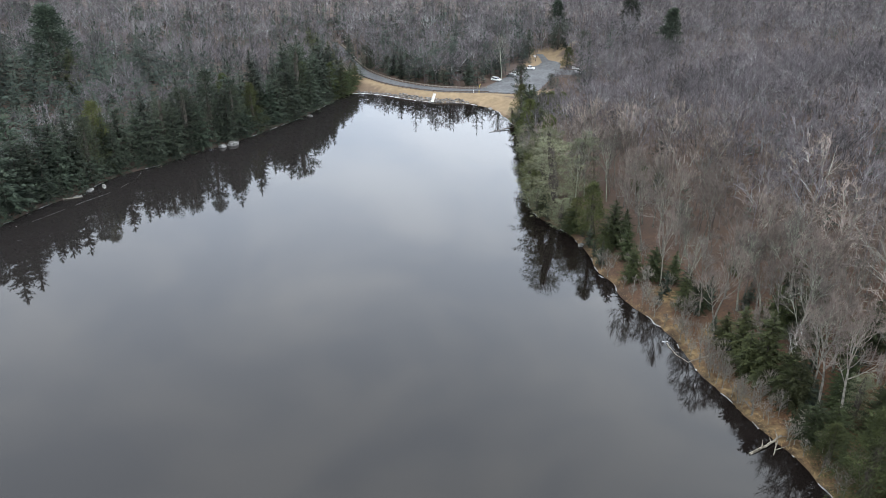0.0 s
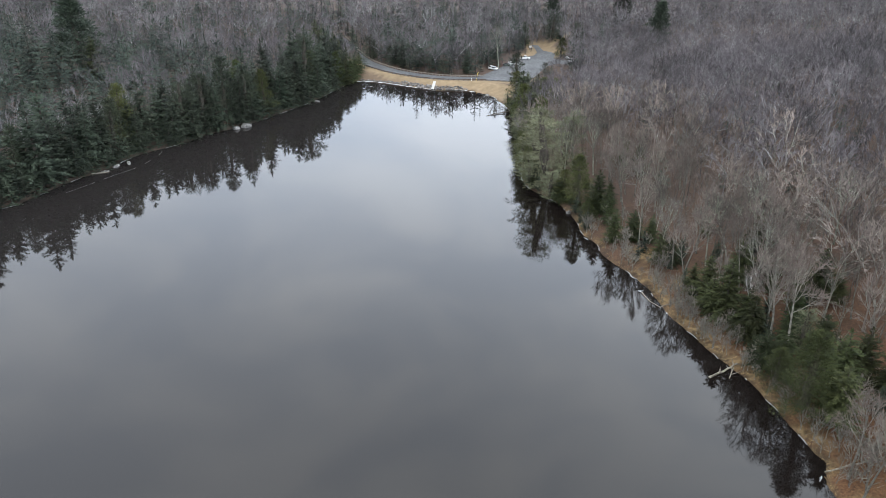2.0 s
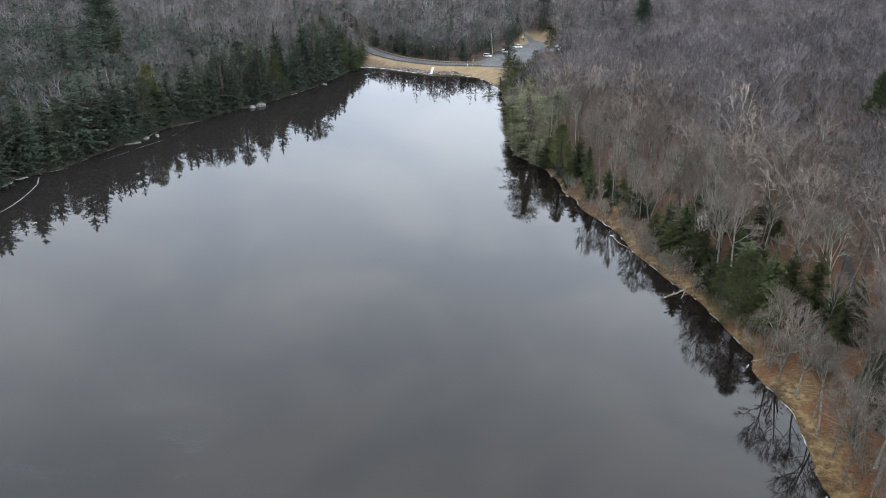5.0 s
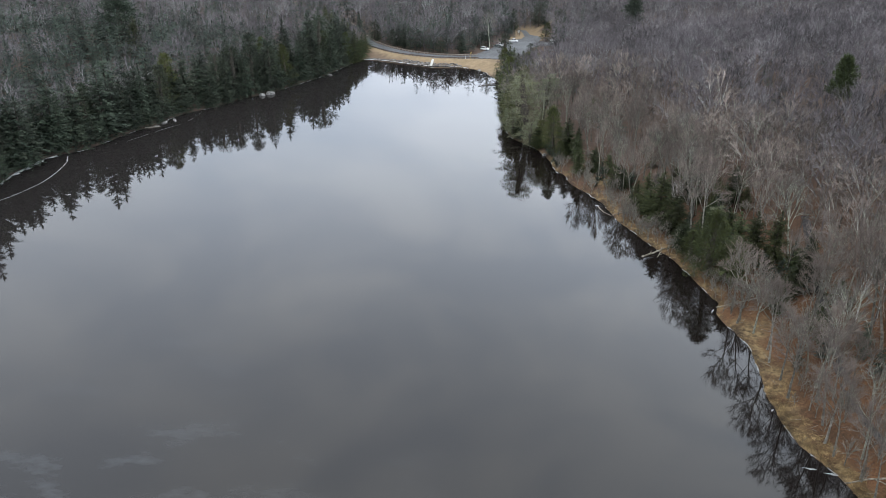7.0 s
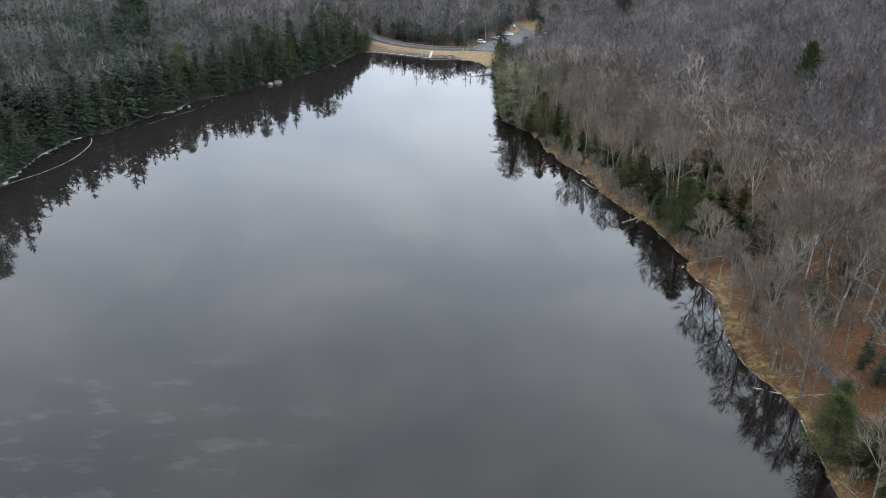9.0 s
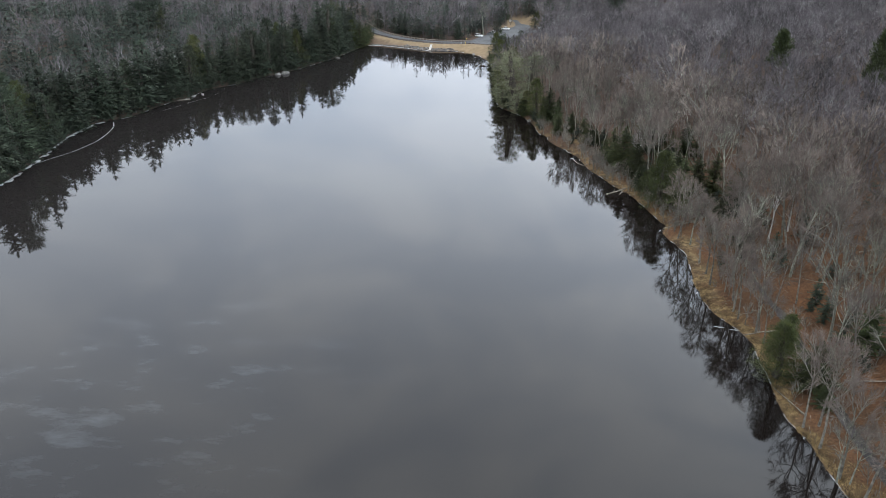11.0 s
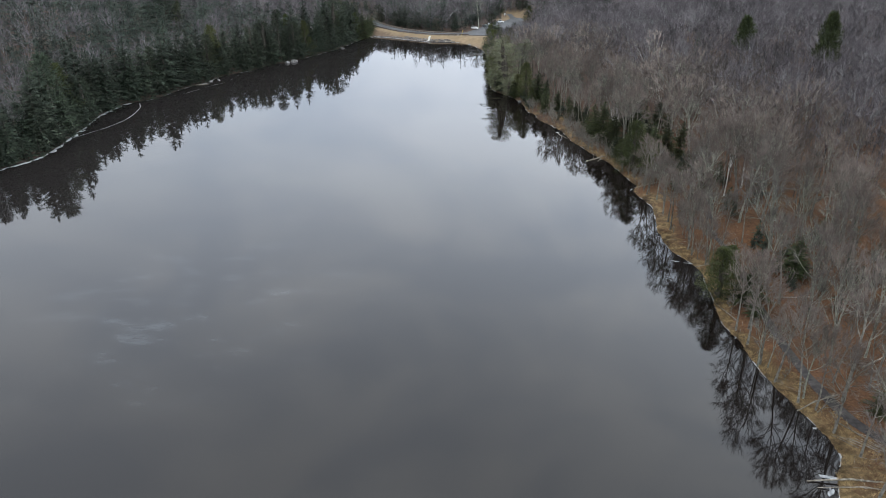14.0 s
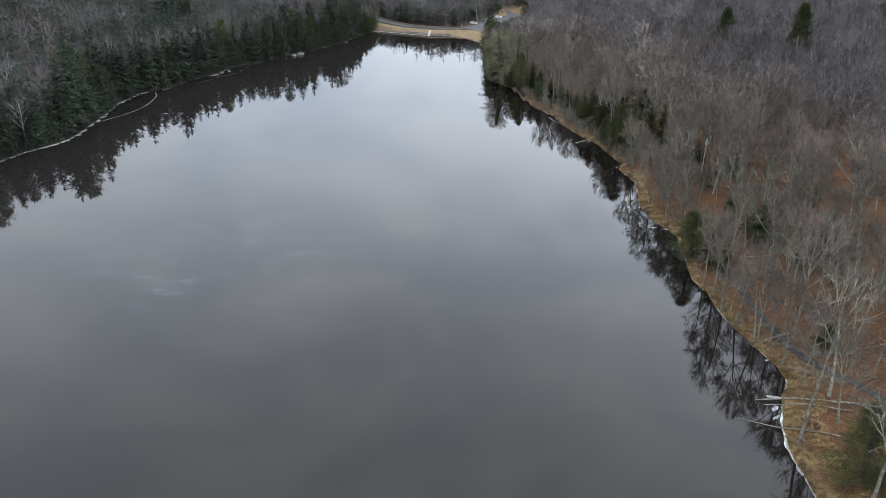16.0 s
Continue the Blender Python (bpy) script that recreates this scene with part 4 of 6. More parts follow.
BANK_EVERGREENS_SOUTH = [("hemlock", 47, 160.3, 0.52, 1.35), ("hemlock", 57, 120.1, 0.9, 1.4), ("hemlock", 55.5, 127.1, 0.75, 1.4), ("hemlock", 60, 113.1, 0.6, 1.4), ("bank_pine", 61.2, 90, 1.2, 1.2),
                         ("olive", 59.4, 98, 0.6, 1.4), ("hemlock", 59.5, 115.4, 0.75, 1.3), ("hemlock", 55, 121.8, 0.6, 1.4), ("hemlock", 53.6, 131.8, 0.5, 1.4), ("hemlock", 50.5, 146.9, 0.5, 1.4),
                         ("greypine", 67.5, 107.3, 0.5, 1.2), ("hemlock", 68.5, 93.3, 0.9, 1.2), ("hemlock", 70, 103.8, 0.7, 1.3), ("hemlock", 72.3, 95.7, 0.85, 1.3), ("hemlock", 66, 109.6, 0.6, 1.3),
                         ("hemlock", 65, 86.4, 0.72, 1.4), ("hemlock", 62, 102.6, 0.5, 1.4), ("hemlock", 58.5, 106.1, 0.35, 1.5), ("bank_pine", 61.2, 5.2, 0.9, 1.4), ("hemlock", 66, 1.2, 0.6, 1.6),
                         ("olive", 65.5, 13.4, 0.62, 1.3), ("hemlock", 65, -4.7, 0.32, 1.5)]
BANK_EVERGREENS_MORE = [("bank_pine", 63.0, -75.2, 1.0, 1.5), ("hemlock", 70, -77, 0.9, 1.3), ("hemlock", 74, 60.6, 0.6, 1.2), ("hemlock", 70, 71.1, 0.55, 1.2), ("hemlock", 76, 90.9, 0.9, 1.0),
                        ("hemlock", 80, 81.6, 0.8, 1.0), ("red_shrub", 60.6, -61.2, 1.1, 1.1), ("red_shrub", 61.6, -62.4, 0.8, 1.1)]
BANK_BARE_TREES_SOUTH = [("grey", 60.6, -14, 1.05, 1.0), ("grey", 60.4, -21, 1.0, 1.0), ("grey", 60.2, -8.7, 0.9, 1.0), ("grey", 61.6, 29.7, 0.85, 1.1), ("grey", 60.6, 42, 0.9, 1.1), ("grey", 61.8, 53.6, 0.9, 1.1), ("grey", 63, 33.8, 0.95, 1.0),
                         ("grey", 66, -47.8, 0.9, 1.0), ("pale", 62.6, 64.1, 0.8, 1.1), ("grey", 63.6, 17.5, 0.65, 1.2),
                         ("grey", 61, -26.8, 1.0, 1.0), ("pale", 59.8, -21.6, 0.62, 1.2), ("pale", 61.3, -22.5, 0.55, 1.1),
                         ("pale", 63.8, -32.1, 0.85, 1.0), ("pale", 66.2, -60.6, 0.95, 0.9),
                         ("grey", 62.5, -33.2, 1.0, 1.0), ("grey", 64.8, -41.5, 0.95, 1.05), ("grey", 62.6, -9, 0.95, 1.0), ("pale", 72.7, -22.6, 1.0, 0.95), ("pale", 71.2, -14.8, 0.9, 0.9), ("pale", 79.3, -22, 1.1, 0.9), ("pale", 78.4, -39.8, 1.1, 1.0), ("grey", 86.9, -20.2, 1.0, 0.9)]
BANK_BARE_TREES_MORE = [("pale", 65.4, 25.4, 1.0, 0.9), ("grey", 62.6, 38, 0.5, 1.0), ("pale", 71.4, 50.1, 0.9, 0.8), ("birch", 81, 61.8, 0.95, 1.0), ("birch", 86.5, 64.1, 1.0, 1.0),
                        ("pale", 81, 74.6, 1.0, 0.9), ("pale", 65.3, 143.4, 1.0, 1.1), ("birch", 61.4, 117.2, 0.8, 1.2), ("pale", 89, 143.4, 1.0, 1.0), ("pale", 82, -32.6, 1.05, 1.0),
                        ("pale", 85, -14, 0.9, 1.1), ("pale", 79, -11.7, 0.8, 1.1)]
HILL_TREES = [("whitepine", 114, 149.2, 1.1, 0.8), ("whitepine", 124.5, 107.3, 1.4, 0.62), ("whitepine", 172, 137.6, 1.25, 0.95), ("tallpine", -155, 305, 1.2, 1.5), ("hemlock", -146, 299, 1.2, 1.2), ("tallpine", 109.5, 396, 0.95, 1.2), ("tallpine", 102.5, 452, 1.0, 1.2), ("tallpine", 60, 452, 0.8, 1.3)]
SPECIAL = POINT_TREES + CAR_PARK_TREES + BANK_EVERGREENS_SOUTH + BANK_EVERGREENS_MORE + BANK_BARE_TREES_SOUTH + BANK_BARE_TREES_MORE + HILL_TREES
sp = np.array([s[1:3] for s in SPECIAL], float)
sz = land(sp)[0]
for (key, x, y, sc, sq), z in zip(SPECIAL, sz):
    plant(key, x, y, max(z, 0.1), sc, squash=sq)


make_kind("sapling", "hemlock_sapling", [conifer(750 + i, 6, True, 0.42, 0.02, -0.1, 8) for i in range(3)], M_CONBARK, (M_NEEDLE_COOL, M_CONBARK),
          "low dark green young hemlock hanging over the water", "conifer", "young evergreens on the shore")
west_line = curve_points([p for p in WEST_SHORE if p[1] > 52], 2.9)
sap_rng = random.Random(9)
for p in west_line:
    if sap_rng.random() < 0.95:
        plant("sapling", p[0] - sap_rng.uniform(0.2, 1.2), p[1] + sap_rng.uniform(-0.5, 0.5) + 0.6, 0.3, sap_rng.uniform(0.75, 1.5))
for y in range(163, 280, 6):
    q = shore[np.argmin(np.abs(shore[:, 1] - y) + 100 * (shore[:, 0] < 0))]
    if sap_rng.random() < 0.6:
        plant("sapling", q[0] + sap_rng.uniform(0.8, 2.2), q[1], 0.35, sap_rng.uniform(0.5, 1.0))


for y in np.arange(190, 305, 3.6):
    q = shore[np.argmin(np.abs(shore[:, 1] - y) + 100 * (shore[:, 0] < 0))]
    for d in (0.6, 4.0):
        x, yy = q[0] + d + sap_rng.uniform(-0.4, 1.2), q[1] + sap_rng.uniform(-1, 1)
        plant(sap_rng.choices(("olive", "hemlock", "greypine", "bush"), (0.30, 0.26, 0.30, 0.14))[0], x, yy, max(ground_z(x, yy), 0.2), sap_rng.uniform(0.26, 0.5), squash=1.55)


for _ in range(85):
    y = sap_rng.uniform(-6, 157)
    q = shore[np.argmin(np.abs(shore[:, 1] - y) + 100 * (shore[:, 0] < 0))]
    x = q[0] + sap_rng.uniform(5, 30) if y > 29 else q[0] + sap_rng.uniform(16, 40)
    if min(math.hypot(x - a, y - b) for a, b in sp) > 2.0 and float(land(np.array([(x, y)]))[4][0]) > 2.0:
        plant("sapling", x, y, ground_z(x, y), sap_rng.uniform(0.5, 1.15), label="dark green young hemlock in the leaf litter")


bush_rng = random.Random(19)
for _ in range(120):
    y = bush_rng.uniform(70, 175)
    q = shore[np.argmin(np.abs(shore[:, 1] - y) + 100 * (shore[:, 0] < 0))]
    x = q[0] + 0.7 + 8 * bush_rng.random() ** 1.7
    if min(math.hypot(x - a, y - b) for a, b in sp) > 2.8:
        plant("bush", x, y, 0.4 + 0.12 * (x - q[0]), bush_rng.uniform(0.45, 0.85))


for y in np.arange(-40, 165, 1.9):
    q = shore[np.argmin(np.abs(shore[:, 1] - y) + 100 * (shore[:, 0] < 0))]
    x = q[0] + bush_rng.uniform(2.2, 6.5)
    if bush_rng.random() < 0.75 and min(math.hypot(x - a, y - b) for a, b in sp) > 1.6 and float(land(np.array([(x, y)]))[4][0]) > 2.2:
        plant("bush", x, y, ground_z(x, y), bush_rng.uniform(0.4, 1.0))
for y in np.arange(-46, 78, 5.2):
    q = shore[np.argmin(np.abs(shore[:, 1] - y) + 100 * (shore[:, 0] < 0))]
    x = q[0] + bush_rng.uniform(1.8, 3.6)
    if min(math.hypot(x - a, y - b) for a, b in sp) > 2.6 and abs(y - 3) > 11:      # the pine at the water's edge stands clear
        plant("grey", x, y, ground_z(x, y), bush_rng.uniform(0.72, 1.0))
for _ in range(110):
    x, y = bush_rng.uniform(64, 112), bush_rng.uniform(-78, 45)
    _, sd_b, _, _, td_b = (float(v[0]) for v in land(np.array([(x, y)])))
    if sd_b > 5 and td_b > 2.2 and min(math.hypot(x - a, y - b) for a, b in sp) > 2.0:
        plant("bush", x, y, ground_z(x, y), bush_rng.uniform(0.35, 0.8), label="leafless grey-brown understorey shrub in leaf litter")


# ---- scattered trees: the shore belt as single trees, the woods behind as one mass ----
def scatter(x0, x1, y0, y1, spacing, seed):
    rng = np.random.default_rng(seed)
    xs, ys = np.meshgrid(np.arange(x0, x1, spacing), np.arange(y0, y1, spacing))
    p = np.column_stack([xs.ravel(), ys.ravel()])
    return p + rng.uniform(-0.46, 0.46, p.shape) * spacing


cand = scatter(-470, 470, -99, 515, 6.3, 5)
side = np.abs(cand[:, 0])
cand = cand[side < 114 + 0.53 * cand[:, 1]]
cz, csd, crd, cld, ctd = land(cand)
# only the woods on this side of the ridge
free = (cz + 2 < 84 - 0.105 * (cand[:, 1] - 2)) & (csd > 0.8) & (crd > 5.5) & (cld > 2.5) & (ctd > 1.8)
lawn = (cand[:, 1] > 305) & (cand[:, 0] > -47) & (cand[:, 0] < 42) & (csd < 14) & (crd > 0)
free &= ~lawn & (segment_distance(cand, MEADOW)[0] > 5.0)
dist_sp = np.min(np.linalg.norm(cand[:, None] - sp[None], axis=2), axis=1)
free &= (dist_sp > 2.9 + 0.7 * (cand[:, 1] < 20)) & (np.hypot(cand[:, 0] - 65, cand[:, 1] + 71) > 7)
cand, cz, csd, ctd, crd, cld = cand[free], cz[free], csd[free], ctd[free], crd[free], cld[free]
print("candidates", len(cand))
pick = random.Random(21)


def below_lot(x, y, ld):
    """Greatest size of the young growth that stands between the pond and the car park."""
    if 250 < y < 402 and 0.094 * y < x < 0.153 * y + 4:
        return max(0.3, 0.2 + 0.0105 * max(ld, 0))
    return 9.0


far_bare, far_con, far_bush = [], [], []
for (x, y), z, sd, rd, ld in zip(cand, cz, csd, crd, cld):
    clump = noise.noise(Vector((x * 0.03, y * 0.03, 7.0)))
    r = pick.random()
    if x > 15 and y < 297:      # east woods: bare trees, few evergreens, open grassy edge
        south = float(smoothstep(70, -23, np.array(y)))
        thin = float(smoothstep(146, 99, np.array(y)))
        if sd < 3.0 and r < 0.16 + 0.10 * thin or sd < 8 and r < 0.04 + 0.06 * thin or r < 0.02 + 0.22 * south:
            if sd < 9 and r < 0.16:
                plant("bush", x, y, z, pick.uniform(0.5, 0.9))
            continue
        if sd < 7 and 78 < y < 132 and pick.random() < 0.75:      # the bank in front of the evergreens is low
            if sd > 2.5 and pick.random() < 0.5:
                plant("bush", x, y, z, pick.uniform(0.6, 1.0))
            continue
        ever = pick.random() < ((0.05 if x < 125 else 0.035) + 0.08 * max(clump, 0) if y > 35 else 0.02)
        near = sd < 26 and y < 216 or (y < 47 and sd < 50)
        h = pick.uniform(0.8, 1.25) * (1.14 if y < 130 else 1.0)
        if y > 239:             # lower growth below the car park
            h = min(h, below_lot(x, y, ld))
        if ever:
            far_con.append((x, y, z, pick.uniform(0.4, 0.85))) if not near else plant("hemlock", x, y, z, pick.uniform(0.3, 0.6), squash=1.2)
        elif near:
            k = pick.random()
            plant("pale" if k < 0.18 + 0.14 * south else "bush" if k < 0.50 else "grey", x, y, z, h)
        else:
            far_bare.append((x, y, z, h * (1 if pick.random() < 0.85 else 0.6)))
    elif x < -20 and y < 350 and not (x > -50 and y > 332):    # west woods: evergreens along the water, mixed behind
        if sd < 13:
            if r < 0.03:
                continue
            if pick.random() < (0.92 if sd < 6.5 else 0.30):
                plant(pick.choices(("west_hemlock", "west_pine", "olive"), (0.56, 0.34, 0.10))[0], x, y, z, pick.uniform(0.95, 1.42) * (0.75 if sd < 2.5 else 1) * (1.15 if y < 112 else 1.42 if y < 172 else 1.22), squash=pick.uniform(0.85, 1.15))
            else:
                plant("ash_grey", x, y, z, pick.uniform(0.8, 1.1))
        else:
            if pick.random() < 0.42 + 0.9 * clump + (0.4 if x < -125 else 0.05):
                far_con.append((x, y, z, pick.uniform(0.6, 1.35)))
            else:
                far_bare.append((x, y, z, pick.uniform(0.8, 1.1)))
    else:                       # north woods behind the road
        if min(rd - 3, ld) < 10 and y < 466 and r < 0.5 and pick.random() < 0.6:
            if pick.random() < 0.28:
                plant(pick.choice(("west_hemlock", "west_pine")), x, y, z, min(pick.uniform(0.5, 0.95), 1.2 * below_lot(x, y, ld)))
            else:
                plant("pale" if pick.random() < 0.4 else "grey", x, y, z, min(pick.uniform(0.38, 0.66), below_lot(x, y, ld)))
        elif pick.random() < (0.44 + 0.6 * clump if x < 62 else 0.04):
            far_con.append((x, y, z, min(pick.uniform(0.5, 0.95), below_lot(x, y, ld))))
        else:
            far_bare.append((x, y, z, min(pick.uniform(0.65, 1.0) * (0.82 if y < 400 else 1), below_lot(x, y, ld))))


# a closer growth behind the east bank: young trees and low hemlocks between the tall ones
cand4 = scatter(40, 125, -48, 225, 5.0, 14)
z4, sd4, _, _, td4 = land(cand4)
taken = np.vstack([cand[(cand[:, 0] > 15) & (cand[:, 1] < 260)], sp])
ok4 = (sd4 > 3.5) & (sd4 < 32) & (td4 > 2.0) & (np.min(np.linalg.norm(cand4[:, None] - taken[None], axis=2), axis=1) > 2.6)
for (x, y), z, sd in zip(cand4[ok4], z4[ok4], sd4[ok4]):
    k = pick.random()
    if k < (0.27 if y > 42 else 0.05):
        plant("hemlock", x, y, z, pick.uniform(0.3, 0.7), squash=1.35)
    elif k < 0.70 and sd > 7:
        plant("grey" if k < 0.52 else "pale", x, y, z, pick.uniform(0.7, 1.12), squash=0.85)

cand5 = scatter(30, 260, -60, 300, 6.0, 15)
z5, sd5, _, ld5, td5 = land(cand5)
near_cand = cand[(cand[:, 0] > 15) & (cand[:, 1] < 320)]
ok5 = (sd5 > 24) & (ld5 > 4) & (td5 > 2.5) & (cand5[:, 1] > 45) & (z5 + 2 < 84 - 0.105 * (cand5[:, 1] - 2)) & (cand5[:, 0] < 114 + 0.53 * cand5[:, 1])
ok5 &= np.min(np.linalg.norm(cand5[:, None] - near_cand[None], axis=2), axis=1) > 3.0
for (x, y), z, ld in zip(cand5[ok5], z5[ok5], ld5[ok5]):
    far_bare.append((x, y, z, min(pick.uniform(0.6, 1.05), below_lot(x, y, ld))))

# trees between the road and the pond, and a closer planting along the woods' edge north of the road
for key, x, y, sc, sq in (("hemlock", -53, 356.8, 1.0, 1.1), ("pale", -46.5, 355, 0.62, 1.2), ("hemlock", -49.5, 353.3, 0.85, 1.1), ("grey", -47.5, 359.7, 0.55, 1.2), ("hemlock", -52, 346.3, 0.95, 1.1), ("hemlock", -57, 365, 1.1, 1.1), ("hemlock", -61, 375.5, 1.0, 1.1), ("pale", -51, 351, 0.7, 1.1), ("hemlock", -66, 388.3, 1.1, 1.0),
                          ("grey", -50.5, 361.5, 0.6, 1.0), ("hemlock", -63, 361.5, 1.2, 1.1), ("grey", -58, 378.9, 0.8, 1.0), ("hemlock", -72, 398.8, 1.1, 1.0), ("hemlock", -46.5, 346.3, 0.75, 1.3), ("hemlock", -45, 351.5, 0.7, 1.3), ("hemlock", -48, 340.5, 0.9, 1.2), ("hemlock", -44, 356.8, 0.6, 1.3)):
    plant(key, x, y, ground_z(x, y), sc, squash=sq)
low_rng = random.Random(77)
for _ in range(260):
    x, y = low_rng.uniform(-50, 60), low_rng.uniform(347, 434)
    zq, sq, rq, lq, _ = (float(v[0]) for v in land(np.array([(x, y)])))
    if 1.8 < min(rq - 3.2, lq) < 9 and sq > 17 and not (x > 44 and 405 < y < 432):
        if low_rng.random() < 0.15:
            plant("west_pine", x, y, zq, min(low_rng.uniform(0.28, 0.65), 1.2 * below_lot(x, y, lq)), squash=1.3)
        else:
            far_bare.append((x, y, zq, low_rng.uniform(0.16, 0.3)))
cand3 = scatter(-75, 110, 345, 449, 4.6, 8)
z3, sd3, rd3, ld3, _ = land(cand3)
edge = np.minimum(rd3 - 3.2, ld3)
ok3 = (segment_distance(cand3, MEADOW)[0] > 5.0) & (edge > 2.8) & (edge < 46) & ((sd3 > 17) | (cand3[:, 0] < -52)) & (np.min(np.linalg.norm(cand3[:, None] - cand[None, cand[:, 1] > 326], axis=2), axis=1) > 2.2)
for (x, y), z, ld in zip(cand3[ok3], z3[ok3], ld3[ok3]):
    if pick.random() < (0.40 if x < 62 else 0.08):
        far_con.append((x, y, z, min(pick.uniform(0.6, 1.2), below_lot(x, y, ld))))
    else:
        far_bare.append((x, y, z, min(pick.choice((0.36, 0.48, 0.6, 0.7, 0.8)), below_lot(x, y, ld))))

# a closer second planting of evergreens right behind the west shore
cand2 = scatter(-165, -40, 52, 350, 4.2, 6)
z2, sd2, _, _, _ = land(cand2)
ok2 = (sd2 > 1.2) & (sd2 < 11) & (np.min(np.linalg.norm(cand2[:, None] - cand[None, (cand[:, 0] < -30) & (csd < 16)], axis=2), axis=1) > 2.3)
for (x, y), z in zip(cand2[ok2], z2[ok2]):
    if pick.random() < 0.7:
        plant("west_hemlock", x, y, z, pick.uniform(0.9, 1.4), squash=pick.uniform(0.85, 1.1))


def back_rise(y):
    """Taller timber on the far slope."""
    return 1.0 + 0.4 * max(0.0, min(1.0, (y - 431) / 47))


far_bare = [(x, y, z, s * back_rise(y)) for x, y, z, s in far_bare]
far_con = [(x, y, z, s * back_rise(y)) for x, y, z, s in far_con]


def woods(name, templates, places, mats, label, seed, spread=1.0):
    """One mesh of many trees: every template turned, scaled and set down at its places."""
    rng = np.random.default_rng(seed)
    which = rng.integers(0, len(templates), len(places))
    P = np.array(places)
    vs, ts, ms, us, off = [], [], [], [], 0
    for k, (v, t, m) in enumerate(templates):
        q = P[which == k]
        if not len(q):
            continue
        a = rng.uniform(0, 2 * np.pi, len(q))
        c, s = np.cos(a), np.sin(a)
        sc = q[:, 3]
        wide = sc * spread * rng.uniform(0.9, 1.2, len(q))
        X = (v[None, :, 0] * c[:, None] - v[None, :, 1] * s[:, None]) * wide[:, None] + q[:, 0, None]
        Y = (v[None, :, 0] * s[:, None] + v[None, :, 1] * c[:, None]) * wide[:, None] + q[:, 1, None]
        Z = v[None, :, 2] * sc[:, None] + q[:, 2, None]
        n = len(v)
        vs.append(np.stack([X, Y, Z], 2).reshape(-1, 3))
        ts.append((t[None] + (np.arange(len(q)) * n)[:, None, None]).reshape(-1, 3) + off)
        ms.append(np.tile(m, len(q)))
        us.append(np.repeat(rng.random(len(q)), n))
        off += n * len(q)
    me = mesh_from_triangles(name, np.vstack(vs), np.vstack(ts), np.concatenate(ms), mats, np.concatenate(us))
    print(name, len(places), "trees", len(me.polygons), "triangles")
    return tagged(new(name, me), label, "woods", kind="stuff")


bare_templates = [bare_tree(800 + i, 19, False, 1.25 + 0.06 * i, 0.34, 1.25)[1].triangles() for i in range(9)]
coarse_templates = [bare_tree(860 + i, 19, False, 1.25 + 0.06 * i, 0.34, 1.0, True)[1].triangles() for i in range(9)]
plain_templates = [bare_tree(830 + i, 19, False, 1.25 + 0.06 * i, 0.34, 1.0)[1].triangles() for i in range(9)]
con_templates = [conifer(900 + i, 17, False, 0.26 + 0.015 * i, 0.08, -0.14, 13)[1].triangles() for i in range(6)]
far_con_templates = [conifer(920 + i, 17, False, 0.23, 0.08, -0.15, 11, 0.9)[1].triangles() for i in range(6)]
for nm, lab, sel in (("bare_woods_east", "dense leafless grey-brown woods on the hillside", lambda p: p[0] > 15 and p[1] < 297),
                     ("bare_woods_west", "leafless pale grey woods among evergreens", lambda p: p[0] < -20 and p[1] < 350),
                     ("bare_woods_north", "leafless woods behind the road", lambda p: not (p[0] > 15 and p[1] < 297) and not (p[0] < -20 and p[1] < 350))):
    mine = [p for p in far_bare if sel(p)]
    groups = {"bank": [], "close": [], "middle": [], "far": []}
    off_shore = land(np.array([p[:2] for p in mine]))[1]
    for p, away in zip(mine, off_shore):
        if p[0] > 15 and p[1] < 239 and away < 30 + 25 * tree_rng.random():
            groups["bank"].append(p)
            continue
        if p[1] < 239 and 0 < p[0] < 180 or 338 < p[1] < 391 and -60 < p[0] < 70:
            groups["close"].append(p)
        else:
            groups["far" if p[1] > 405 or abs(p[0]) > 185 else "middle"].append(p)
    for level, temps in (("bank", bare_templates), ("close", bare_templates), ("middle", plain_templates), ("far", coarse_templates)):
        if groups[level]:
            woods(nm.rsplit("_", 1)[0], temps, groups[level], (M_FAR_BARK_WARM, M_FAR_TWIG_WARM) if level == "bank" else (M_FAR_BARK, M_FAR_TWIG), lab, 31, 1.35 if nm.endswith("north") else 1.0)
    for temps, test in ((con_templates, lambda p: p[1] < 390 and abs(p[0]) < 185), (far_con_templates, lambda p: not (p[1] < 390 and abs(p[0]) < 185))):
        places = [p for p in far_con if sel(p) and test(p)]
        if places:
            woods("evergreen_woods", temps, places, (M_FAR_NEEDLE, M_CONBARK), "dark green evergreens scattered through the woods", 32)


# ---- rocks ----
def rock_geo(seed, size, rough=0.28, cuts=2):
    rng = random.Random(seed)
    bm = bmesh.new()
    bmesh.ops.create_icosphere(bm, subdivisions=cuts, radius=1.0)
    off = Vector((rng.uniform(0, 50), rng.uniform(0, 50), rng.uniform(0, 50)))
    for v in bm.verts:
        k = 1 + rough * noise.noise(v.co * 1.3 + off) + 0.4 * rough * noise.noise(v.co * 3.1 + off)
        v.co = Vector((v.co.x * size[0] * k, v.co.y * size[1] * k, max(v.co.z, -0.5) * size[2] * k))
    geo = Geo()
    geo.v = [v.co.copy() for v in bm.verts]
    for f in bm.faces:
        geo.face([v.index for v in f.verts])
    bm.free()
    return geo


